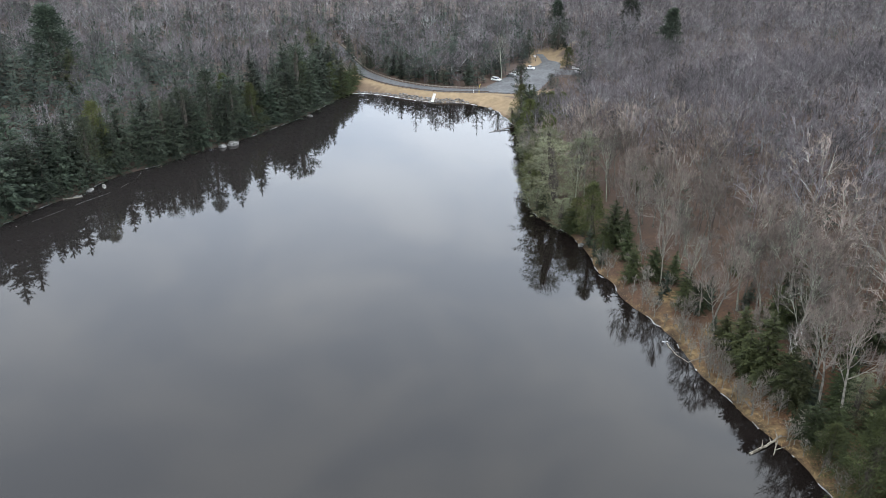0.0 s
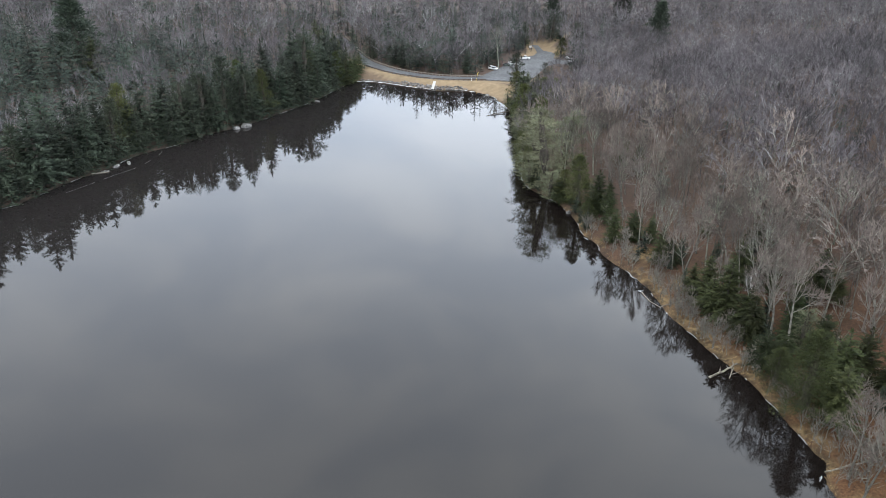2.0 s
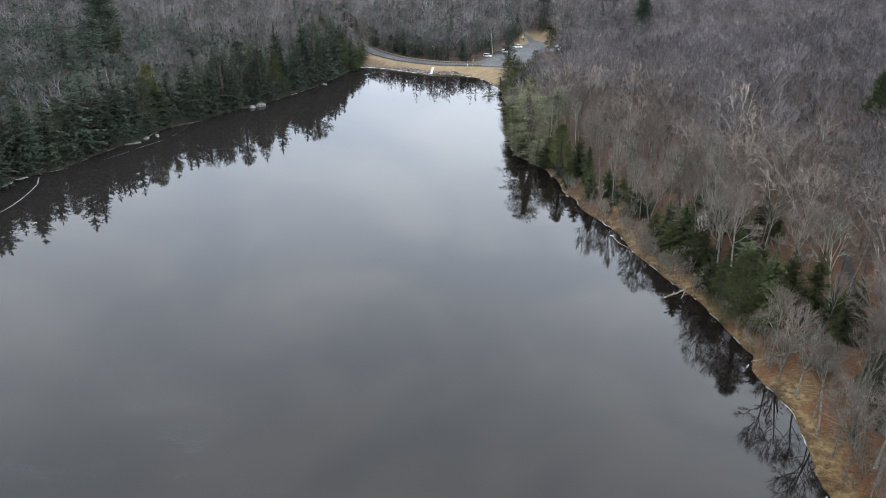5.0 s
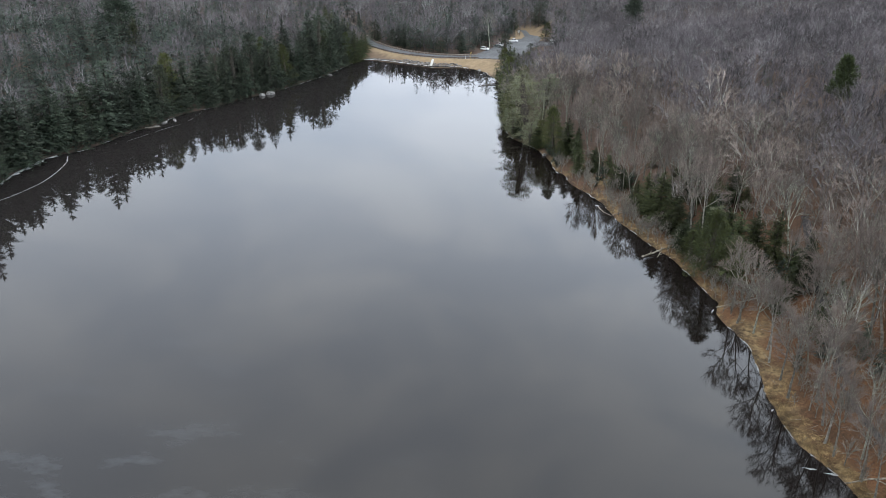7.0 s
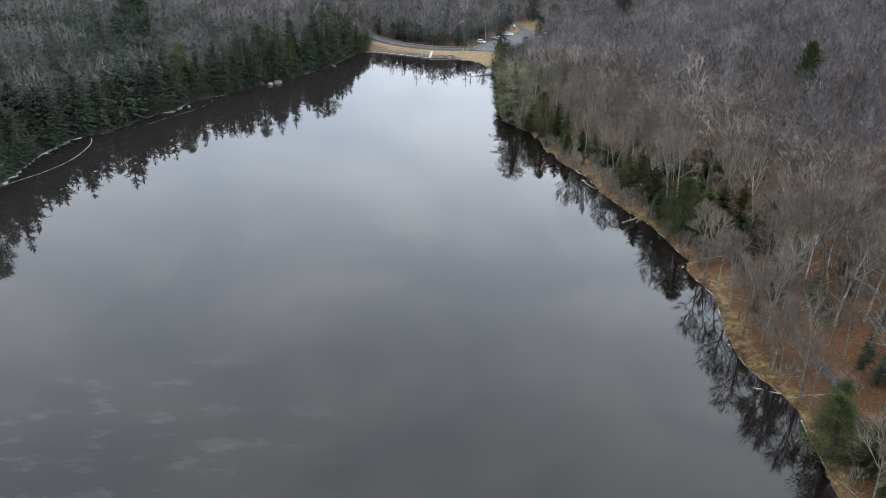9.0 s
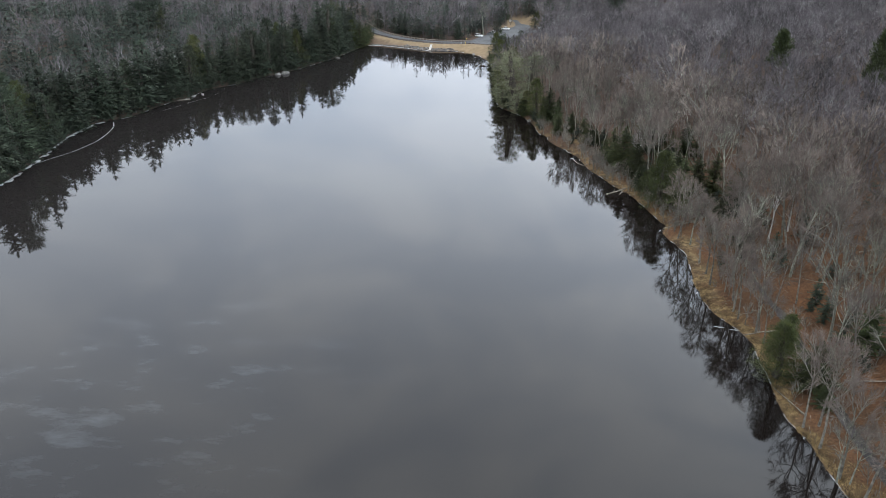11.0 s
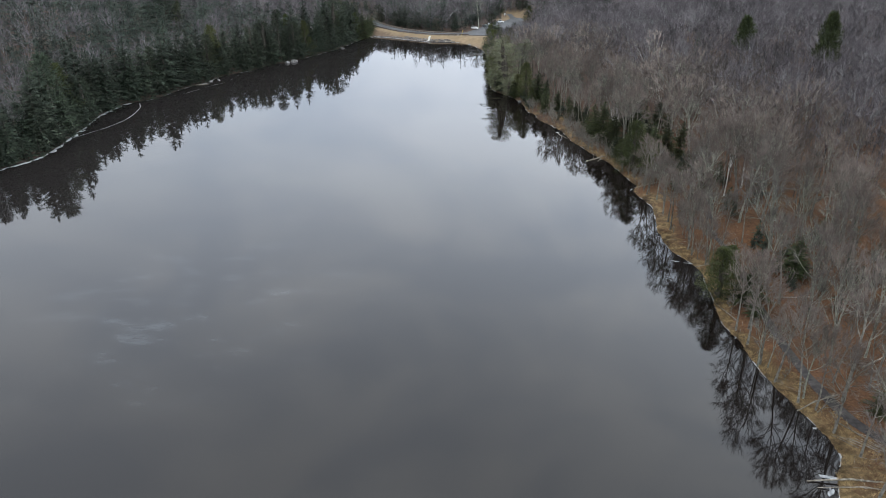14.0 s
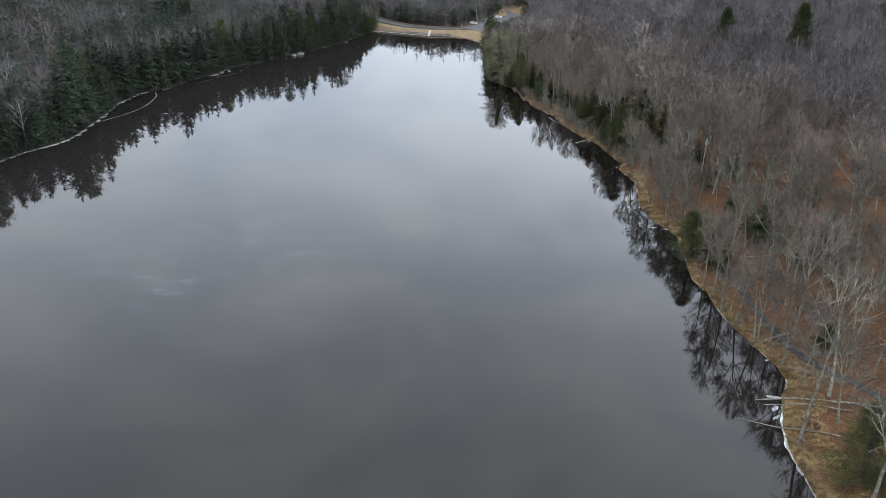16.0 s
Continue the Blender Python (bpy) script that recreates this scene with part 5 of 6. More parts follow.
BOULDERS = [(-80.6, 264.9, 1.5, 1.2, 1.1), (-77.6, 267.7, 2.1, 1.5, 1.3), (-108.6, 219.9, 1.6, 0.9, 0.55), (-105.8, 223.4, 1.9, 0.6, 0.45), (-56.8, 308.1, 1.4, 0.8, 0.55),
            (-110, 214.8, 1.3, 0.5, 0.4), (34.0, 182.1, 0.9, 0.8, 0.7), (17.2, 321.3, 1.3, 0.9, 0.6)]
for i, (x, y, a, b, c) in enumerate(BOULDERS):
    ob = new("boulder", rock_geo(40 + i, (a, b, c)).mesh("boulder", M_ROCK))
    ob.matrix_basis = pose(x, y, 0.15 * c, 0, 0, 40 * i)
    tagged(ob, "pale grey granite boulder at the water's edge", "boulder", "shore boulders")

# stone armour along the foot of the dam
rr = random.Random(8)
stones = [rock_geo(60 + i, (0.55, 0.42, 0.36), 0.35, 1).triangles() for i in range(5)]
toe = curve_points([(-42, 349.8), (-29.4, 345.4), (-19, 339.1), (-8.8, 333.2), (8.4, 331.6)], 0.5)
spots = []
for i, p in enumerate(toe):
    d = toe[min(i + 1, len(toe) - 1)] - toe[max(i - 1, 0)]
    s = np.array([d[1], -d[0]]) / np.linalg.norm(d) * -1
    s = s if s[1] > 0 else -s
    thick = 5 if -24 < p[0] < 6 else 2
    for k in range(thick):
        u = rr.uniform(-0.3, 0.62 * thick)
        spots.append((p[0] + s[0] * u + rr.uniform(-0.3, 0.3), p[1] + s[1] * u, 0.05 + 0.22 * max(u, 0), rr.uniform(0.45, 1.25)))
sh = land(np.array([q[:2] for q in spots]))[0]
spots = [(q[0], q[1], max(h, 0.0) + 0.06, q[3]) for q, h in zip(spots, sh)]
woods("riprap", stones, spots, (M_RIPRAP,), "dark grey broken stone along the foot of the dam", 3)
bpy.data.objects["riprap"]["category"] = "stones"


# ---- guard rails, gate, dock, signs ----
def offset_line(line, off):
    out = []
    for i, p in enumerate(line):
        d = line[min(i + 1, len(line) - 1)] - line[max(i - 1, 0)]
        out.append(p + np.array([-d[1], d[0]]) / np.linalg.norm(d) * off)
    return np.array(out)


def level_at(x, y):
    return float(road_height(np.array([(x, y)], float))[0])


def guard_rail(off, mat, label, timber):
    line = curve_points(offset_line(road_line, off)[6:], 2.4)
    root = tagged(new("guardrail"), label, "guardrail", "guardrails along the road")
    pm = Geo()
    pm.box(pose(0, 0, 0.30), (0.24, 0.24, 1.15))
    pm.box(pose(0, 0, 0.895), (0.23, 0.23, 0.04))
    post_me = pm.mesh("post", mat)
    for i, p in enumerate(line):
        d = line[min(i + 1, len(line) - 1)] - line[max(i - 1, 0)]
        o = part("post", post_me, root)
        o.matrix_basis = pose(p[0], p[1], level_at(*p) - 0.15, 0, 0, math.degrees(math.atan2(d[1], d[0])))
    for i in range(len(line) - 1):
        a, b = line[i], line[i + 1]
        g = Geo()
        ln = float(np.linalg.norm(b - a))
        if timber:
            g.box(pose(0, 0, 0), (ln - 0.03, 0.10, 0.26))
        else:
            g.box(pose(0, 0, 0.09), (ln - 0.01, 0.05, 0.12))
            g.box(pose(0, 0.03, -0.02), (ln - 0.01, 0.05, 0.09))
            g.box(pose(0, 0, -0.12), (ln - 0.01, 0.05, 0.11))
        o = part("rail", g.mesh("rail", mat), root)
        c = (a + b) / 2
        d = b - a
        ang = math.atan2(d[1], d[0])
        sgn = 0.16 if off > 0 else -0.16
        o.matrix_basis = pose(c[0] + math.sin(ang) * sgn, c[1] - math.cos(ang) * sgn, level_at(*c) + 0.5, 0, -math.degrees(math.atan2(level_at(*b) - level_at(*a), ln)), math.degrees(ang))
    return root


guard_rail(4.3, M_RAIL_WOOD, "weathered tan timber guardrail on the wooded side of the road", True)
guard_rail(-4.3, M_RAIL, "rusty brown steel guardrail on the pond side of the road", False)

gate = tagged(new("barrier_gate"), "yellow painted steel barrier gate standing open beside the road", "gate")
for k, (x, y) in enumerate(((13.6, 349.3), (13.0, 340))):
    g = Geo()
    g.tube([Vector((0, 0, -0.3)), Vector((0, 0, 1.25))], [0.11, 0.11], 8, 0, True)
    part("post", g.mesh("post", M_YELLOW), gate).matrix_basis = pose(x, y, level_at(x, y))
g = Geo()
g.box(pose(0, 0, 1.05), (0.09, 3.4, 0.10))
g.box(pose(0, 0, 0.55), (0.07, 3.4, 0.08))
g.box(pose(0, 1.65, 0.8), (0.08, 0.08, 0.55))
part("swing_arm", g.mesh("swing_arm", M_YELLOW), gate).matrix_basis = pose(13.9, 351.4, level_at(14, 351), 0, 0, -12)
for x, y, mt, lab in ((10.6, 339.8, M_SIGN, "short white marker post beside the road"), (1.5, 349.7, M_RAIL_WOOD, "short tan wooden post beside the road")):
    g = Geo()
    g.box(pose(0, 0, 0.45), (0.16, 0.16, 1.5))
    g.box(pose(0, 0, 1.22), (0.20, 0.20, 0.05))
    o = new("marker_post", g.mesh("marker_post", mt))
    o.matrix_basis = pose(x, y, level_at(x, y) - 0.1)
    tagged(o, lab, "post")

dock = tagged(new("dock"), "narrow pale wooden gangway running down into the pond", "dock")
dz0, dz1 = 2.25, 0.30
for k in range(22):
    g = Geo()
    g.box(pose(0, 0, 0), (1.25, 0.33, 0.06))
    t = (k + 0.5) / 22
    part("plank", g.mesh("plank", M_DOCK), dock).matrix_basis = pose(-6.6 - 1.0 * t, 339.3 - 7.7 * t, dz0 + (dz1 - dz0) * t, 16.5, 0, -8.6)
for sx in (-0.56, 0.56):
    g = Geo()
    g.tube([Vector((-6.6 + sx, 339.3, dz0 - 0.12)), Vector((-7.6 + sx, 331.6, dz1 - 0.12))], [0.10, 0.10], 4, 0, True)
    part("beam", g.mesh("beam", M_WOOD), dock)
for t in (0.55, 0.97):
    for sx in (-0.5, 0.5):
        g = Geo()
        z = dz0 + (dz1 - dz0) * t
        g.tube([Vector((-6.6 - 1.0 * t + sx, 339.3 - 7.7 * t, -1.5)), Vector((-6.6 - 1.0 * t + sx, 339.3 - 7.7 * t, z - 0.05))], [0.08, 0.08], 6, 0, True)
        part("pile", g.mesh("pile", M_WOOD), dock)


def sign(x, y, z, w, h, turn, label):
    root = tagged(new("sign"), label, "sign")
    root.matrix_basis = pose(x, y, z, 0, 0, turn)
    g = Geo()
    g.box(pose(0, 0.05, 1.0), (0.09, 0.09, 2.4))
    part("post", g.mesh("post", M_WOOD), root)
    g = Geo()
    g.box(pose(0, 0, 1.9), (w, 0.04, h))
    part("board", g.mesh("board", M_SIGN), root)
    g = Geo()
    for k in range(3):
        g.box(pose(0, -0.026, 1.9 + h * (0.25 - 0.25 * k)), (w * (0.7 - 0.12 * k), 0.008, h * 0.09))
    part("lettering_bar", g.mesh("lettering_bar", M_RAIL), root)


sign(44.5, 408.7, ground_z(44.5, 408.7), 1.5, 1.3, 0, "white square notice sign on a post beside the car park")
sign(-49.6, 402.9, ground_z(-49.6, 402.9) + 0.4, 1.1, 1.0, 0, "small white sign on a post behind the road")
sign(60.5, 380.1, level_at(60.5, 380.1) + 0.6, 1.6, 1.2, 0, "white sign half hidden among the trees")
kiosk = tagged(new("notice_board"), "small brown roofed notice board beside the car park", "notice board")
kiosk.matrix_basis = pose(30.5, 347.5, level_at(30.5, 347.5) + 0.05)
for sx in (-0.9, 0.9):
    g = Geo()
    g.box(pose(sx, 0, 1.1), (0.12, 0.12, 2.2))
    part("post", g.mesh("post", M_WOOD), kiosk)
g = Geo()
g.box(pose(0, 0, 1.45), (1.7, 0.06, 1.0))
part("board", g.mesh("board", M_RAIL_WOOD), kiosk)
g = Geo()
g.box(pose(0, -0.25, 2.3, 22), (2.2, 0.6, 0.05))
g.box(pose(0, 0.25, 2.3, -22), (2.2, 0.6, 0.05))
part("roof", g.mesh("roof", M_WOOD), kiosk)
for k in range(7):
    g = Geo()
    g.tube([Vector((-0.95, 0, 0.12)), Vector((0.95, 0, 0.12))], [0.15, 0.14], 8, 0, True)
    o = new("timber_stop", g.mesh("timber_stop", M_RAIL))
    x = 15.5 + 2.6 * k
    y = 341.5 - 0.22 * (x - 15)
    o.matrix_basis = pose(x, y, level_at(x, y) + 0.03, 0, 0, -9)
    tagged(o, "dark round timber laid along the edge of the car park", "timber", "parking timbers")


# ---- cars ----
def car(name, x, y, turn, paint, label, size=(4.6, 1.82, 1.62), cab=(0.16, 0.30, 0.80, 0.97), pickup=False):
    """Body lofted from a side outline, with glass, wheels, lamps and bumpers. cab: where the cabin's foot and roof start and end along the length."""
    L, W, H = size
    root = tagged(new(name), label, "car", "parked cars")
    root.matrix_basis = pose(x, y, level_at(x, y) + 0.045, 0, 0, turn)
    belt, sill = 0.60 * H, 0.17 * H
    g = Geo()
    nose = [(-0.5, 0.50), (-0.485, 0.62), (-0.44, 0.66), (-0.22, 0.70), (0.30, 0.70), (0.46, 0.69), (0.495, 0.62), (0.5, 0.45)]
    rows = []
    for k, (u, top) in enumerate(nose):
        narrow = 0.80 if k in (0, 7) else 0.93 if k in (1, 6) else 1.0
        hw = W / 2 * narrow
        zt = top * belt / 0.70
        ring = [(-hw * 0.96, sill), (-hw, sill + 0.14), (-hw, zt * 0.82), (-hw * 0.93, zt), (hw * 0.93, zt), (hw, zt * 0.82), (hw, sill + 0.14), (hw * 0.96, sill)]
        rows.append([len(g.v) + j for j in range(8)])
        g.v += [Vector((u * L, a, b)) for a, b in ring]
    for a, b in zip(rows, rows[1:]):
        for j in range(8):
            g.face((a[j], b[j], b[(j + 1) % 8], a[(j + 1) % 8]))
    g.face(rows[0])
    g.face(rows[-1][::-1])
    part("body", g.mesh("body", paint), root)
    # cabin: glass sides with a painted roof
    c0, r0, r1, c1 = [L * (q - 0.5) for q in cab]
    hw, rw = W / 2 * 0.92, W / 2 * 0.74
    g = Geo()
    foot = [(c0, -hw), (c1, -hw), (c1, hw), (c0, hw)]
    roof = [(r0, -rw), (r1, -rw), (r1, rw), (r0, rw)]
    g.v += [Vector((a, b, belt - 0.01)) for a, b in foot] + [Vector((a, b, H - 0.05)) for a, b in roof]
    for j in range(4):
        g.face((j, (j + 1) % 4, 4 + (j + 1) % 4, 4 + j))
    part("window_glass", g.mesh("window_glass", M_GLASS_DARK), root)
    g = Geo()
    g.box(pose((r0 + r1) / 2, 0, H - 0.03), (r1 - r0 + 0.10, rw * 2 + 0.06, 0.06))
    g.box(pose((r0 + r1) / 2, 0, H + 0.005), (r1 - r0 - 0.2, rw * 2 - 0.2, 0.03))
    for fx, fy, tx, ty in [(a[0], a[1], b[0], b[1]) for a, b in zip(foot, roof)] + [((c0 + c1) / 2, s * hw, (r0 + r1) / 2, s * rw) for s in (-1, 1)]:
        g.tube([Vector((fx, fy, belt)), Vector((tx, ty, H - 0.04))], [0.055, 0.045], 4)
    part("roof", g.mesh("roof", paint), root)
    if pickup:
        g = Geo()
        g.box(pose((c1 + L / 2) / 2, 0, belt + 0.02), (L / 2 - c1 - 0.25, W * 0.78, 0.03))
        part("bed_liner", g.mesh("bed_liner", M_TYRE), root)
    for sx in (-0.31, 0.30):
        for sy in (-1, 1):
            g = Geo()
            g.tube([Vector((0, -0.11, 0)), Vector((0, -0.09, 0)), Vector((0, 0.09, 0)), Vector((0, 0.11, 0))], [0.28, 0.34, 0.34, 0.28], 16, 0, True)
            w = part("wheel", g.mesh("wheel", M_TYRE), root)
            w.matrix_basis = pose(sx * L, sy * (W / 2 - 0.09), 0.34)
            g = Geo()
            g.tube([Vector((0, -0.125, 0)), Vector((0, 0.125, 0))], [0.20, 0.20], 10, 0, True)
            part("rim", g.mesh("rim", M_RIM), w)
    for sy in (-1, 1):
        g = Geo()
        g.box(pose(-0.487 * L, sy * W * 0.36, belt * 0.80, 0, 0, sy * 14), (0.10, 0.34, 0.13))
        part("headlight", g.mesh("headlight", M_LAMP_CLEAR), root)
        g = Geo()
        g.box(pose(0.490 * L, sy * W * 0.38, belt * 0.84), (0.08, 0.22, 0.22))
        part("tail_light", g.mesh("tail_light", M_LAMP_RED), root)
        g = Geo()
        g.box(pose(c0 + 0.25, sy * (W / 2 + 0.06), belt + 0.06), (0.14, 0.16, 0.12))
        part("mirror", g.mesh("mirror", paint), root)
    for sx in (-1, 1):
        g = Geo()
        g.box(pose(sx * 0.497 * L, 0, 0.36), (0.10, W * 0.82, 0.16))
        part("bumper", g.mesh("bumper", M_TYRE), root)
    return root


P_WHITE = material("car_paint_white", (0.74, 0.74, 0.74), (0.80, 0.80, 0.80), 0.5, 0.25, 0.0, 0.03, spec=0.5)
P_GREEN = material("car_paint_grey_green", (0.10, 0.125, 0.12), (0.13, 0.155, 0.15), 0.5, 0.3, 0.0, 0.03, spec=0.5)
P_BLACK = material("car_paint_black", (0.010, 0.010, 0.011), (0.016, 0.016, 0.017), 0.5, 0.2, 0.0, 0.03, spec=0.5)
SUV = (0.22, 0.36, 0.90, 0.985)
SEDAN = (0.20, 0.38, 0.68, 0.88)
car("suv", 21.8, 362.6, 144, P_WHITE, "white SUV parked beside the woods", (4.7, 1.88, 1.72), SUV)
car("sedan", 29.2, 370.6, 148, P_GREEN, "grey-green sedan in the row of parked cars", (4.6, 1.80, 1.46), SEDAN)
car("hatchback", 31.9, 374.3, 145, P_WHITE, "white hatchback in the row of parked cars", (4.3, 1.80, 1.52), (0.20, 0.35, 0.84, 0.97))
car("suv", 34.2, 379.4, 143, P_BLACK, "black SUV at the end of the row of cars", (4.7, 1.9, 1.75), SUV)
car("suv", 62.6, 380.8, 97, P_WHITE, "white SUV parked alone at the far edge under the trees", (4.7, 1.88, 1.72), SUV)
car("pickup_truck", 39.6, 387.1, 160, P_WHITE, "white pickup truck parked apart from the others", (5.3, 1.95, 1.80), (0.26, 0.36, 0.60, 0.66), True)


# ---- fallen wood ----
def fallen(name, pts, r0, r1, mat, label, branches=0, seed=1):
    rng = random.Random(seed)
    r0, r1 = r0 * 0.72, r1 * 0.72
    g = Geo()
    pts = [Vector(p) for p in pts]
    line = []
    for i in range(len(pts) - 1):
        for k in range(4):
            line.append(pts[i].lerp(pts[i + 1], k / 4) + Vector((rng.uniform(-1, 1), rng.uniform(-1, 1), rng.uniform(-0.3, 0.3))) * r0 * 0.5)
    line.append(pts[-1])
    n = len(line) - 1
    g.tube(line, [r0 + (r1 - r0) * i / n for i in range(n + 1)], 7, 0, True)
    root = tagged(new(name, g.mesh(name, mat)), label, "log", "fallen logs")
    for b in range(branches):
        p, d = along(line, rng.uniform(0.35, 0.95))
        q = (d + Vector((rng.uniform(-1, 1), rng.uniform(-1, 1), rng.uniform(-0.1, 0.6)))).normalized()
        bg = Geo()
        bp = arc(rng, p, q, rng.uniform(0.8, 2.4), 4, 0.05, 0.2)
        bg.tube(bp, [r1 * 0.8, r1 * 0.6, r1 * 0.4, 0.01], 4)
        part("branch", bg.mesh("branch", mat), root)
    return root


def gp(x, y, up=0.12):
    return (x, y, max(ground_z(x, y), 0.0) + up)


fallen("fallen_tree", [(15.2, 286.1, 0.05), (22, 289.9, 0.35), (28, 293.2, 1.2)], 0.12, 0.26, M_CONBARK, "dark fallen trunk lying out over the water", 4, 2)
fallen("fallen_tree", [(17, 288.9, 0.05), (28, 292.1, 0.9)], 0.07, 0.16, M_CONBARK, "thin dark fallen trunk lying out over the water", 2, 3)
fallen("log", [(48.8, 101.4, 0.05), (52, 103.1, 0.3), gp(55.2, 105.3, 0.25)], 0.34, 0.22, M_DEADWOOD, "bleached broken log lying in the shallows", 5, 4)
fallen("log", [(52.4, 101, 0.05), (54.4, 104.5, 0.2)], 0.12, 0.16, M_DEADWOOD, "short bleached branch lying in the shallows", 2, 5)
fallen("log", [(43.9, 134.8, 0.08), (44.6, 130.8, 0.04), (46.3, 127.8, 0.1)], 0.22, 0.10, M_DEADWOOD, "curved bleached branch lying in the water", 1, 6)
fallen("log", [gp(46.5, 128.1), gp(52.5, 129.3, 0.3)], 0.12, 0.22, M_WOOD, "grey log lying on the bank", 3, 7)
fallen("log", [(58.9, 75.7, 0.1), gp(63, 76.5), gp(68, 77, 0.35)], 0.18, 0.26, M_DEADWOOD, "pale log lying across the grassy bank", 2, 8)
fallen("log", [(60.8, 21, 0.15), gp(64.5, 21.2), gp(69, 20.5, 0.3)], 0.16, 0.24, M_DEADWOOD, "pale log lying across the grassy bank", 3, 9)
fallen("log", [(55.6, -52.7, 0.08), gp(62, -52.9, 0.25), gp(73, -56.2, 0.4)], 0.14, 0.30, M_DEADWOOD, "long pale log reaching from the bank into the water", 3, 10)
fallen("log", [(56.6, -54.1, 0.06), gp(63, -54.8, 0.2), gp(70, -57.6, 0.3)], 0.10, 0.20, M_WOOD, "long grey log reaching from the bank into the water", 2, 11)
fallen("log", [(50.6, -57.8, 0.02), (56, -60.2, 0.12), gp(62.5, -63.2, 0.2), gp(66.5, -64.8, 0.2)], 0.09, 0.2, M_DEADWOOD, "grey log running from the bank into the shallows", 3, 12)
for k in range(9):
    fallen("log", [gp(64.2 + 0.75 * k, -42.0 - 0.41 * k, 0.12), gp(66.6 + 0.8 * k, -46.0 - 0.58 * k + 0.47 * (k % 3), 0.22)], 0.07, 0.09, M_DEADWOOD, "thin pale fallen pole in the leaf litter", 0, 60 + k)
fallen("log", [gp(61.5, -35.3), gp(65, -34, 0.5), gp(69, -32.9, 0.4)], 0.12, 0.18, M_DEADWOOD, "pale fallen limb at the edge of the trail", 9, 13)
fallen("log", [gp(66.5, -39.6), gp(68.5, -44.3, 0.3)], 0.10, 0.14, M_DEADWOOD, "pale fallen limb at the edge of the trail", 8, 14)
fallen("log", [gp(59.6, 3.7), gp(61.5, -6.4, 0.3)], 0.08, 0.14, M_DEADWOOD, "thin pale branch lying along the bank", 3, 15)
fallen("log", [(-113.2, 212, 0.2), (-108.4, 214.5, 0.05)], 0.30, 0.12, M_DEADWOOD, "bleached fallen trunk dipping into the water", 4, 16)
fallen("log", [(-97, 245.1, 1.2), (-94.6, 242.5, 0.1)], 0.22, 0.08, M_DEADWOOD, "bleached fallen trunk dipping into the water", 4, 17)
for k, (x, y, a, ln) in enumerate(((82, -23.3, 200, 9), (88, -39.6, 170, 8), (95, -5.8, 195, 11), (76, 2.3, 160, 7), (90, 23.3, 185, 10), (100, 46.6, 175, 9), (86, -51.3, 190, 7))):
    c, s = math.cos(radians(a)), math.sin(radians(a))
    fallen("log", [gp(x - c * ln / 2, y - s * ln / 2, 0.2), gp(x + c * ln / 2, y + s * ln / 2, 0.2)], 0.15, 0.24, M_WOOD, "fallen grey trunk lying in leaf litter", 3, 20 + k)

for x, y, sc, tilt, turn in ((64.5, -36.4, 0.85, 72, 120), (69.4, -33.0, 0.6, 80, 200), (62.2, -27.6, 0.35, 70, 300)):
    rec = KINDS["bush"][int(x) % 4]
    top = tree_thing("fallen_treetop", rec[1], rec[2], "fallen leafless treetop lying on the bank", "branch", "fallen treetops")
    top.matrix_basis = pose(x, y, ground_z(x, y) + 0.35, 0, 0, turn) @ pose(0, 0, 0, tilt) @ Matrix.Diagonal((sc, sc, sc, 1))

# sticks and dry grass on the east bank
sg = Geo()
g_rng = random.Random(77)
pts = []
for _ in range(1400):
    y = g_rng.uniform(-75, 152)
    pts.append((g_rng.uniform(50, 100) if y < 70 else g_rng.uniform(40, 80), y))
pts = np.array(pts)
z, sd, _, _, td = land(pts)
ok = (sd > 1.5) & (td > 1.3)
for (x, y), h in zip(pts[ok], z[ok]):
    a = g_rng.uniform(0, 6.28)
    ln = g_rng.uniform(0.6, 2.6)
    p = Vector((x, y, h + 0.07))
    q = p + Vector((math.cos(a) * ln, math.sin(a) * ln, g_rng.uniform(0, 0.35)))
    sg.tube([p, q], [0.045, 0.015], 3)
tagged(new("fallen_sticks", sg.mesh("fallen_sticks", M_DEADWOOD)), "pale fallen sticks scattered over the leaf litter", "sticks", kind="stuff")

grass_geo = Geo()
i_pts = []
for i in range(0, len(shore) - 1):
    p = shore[i]
    if p[0] > 30 and -87 < p[1] < 192:
        for _ in range(800 if p[1] < 47 else 150 if p[1] < 117 else 50):
            i_pts.append((p[0] + 11 * g_rng.random() ** 1.4, p[1] + g_rng.uniform(-1, 1)))
i_pts = np.array(i_pts)
z, sd, _, _, td = land(i_pts)
lim = np.array([noise.noise(Vector((a * 0.05, b * 0.05, 4.0))) + 0.5 * noise.noise(Vector((a * 0.3, b * 0.3, 2.0))) for a, b in i_pts])
ok = (sd > 0.1) & (sd < 3.2 + 5.0 * lim + 3.0 * smoothstep(0, -52, i_pts[:, 1])) & (td > 1.2)
for (x, y), h in zip(i_pts[ok], z[ok]):
    # long strands, combed flat in swirls
    c = Vector((x, y, h - 0.02))
    a = 4.0 * noise.noise(Vector((x * 0.35, y * 0.35, 6.0))) + g_rng.uniform(-1.1, 1.1) + 2.2
    ln = g_rng.uniform(0.3, 0.8)
    grass_geo.blade(c, c + Vector((math.cos(a) * ln, math.sin(a) * ln, g_rng.uniform(0.05, 0.4))), g_rng.uniform(0.035, 0.07), Vector((-math.sin(a), math.cos(a), g_rng.uniform(-0.3, 0.3))))
tagged(new("dry_grass", grass_geo.mesh("dry_grass", M_GRASS)), "matted dry tan grass on the bank", "grass", kind="stuff")


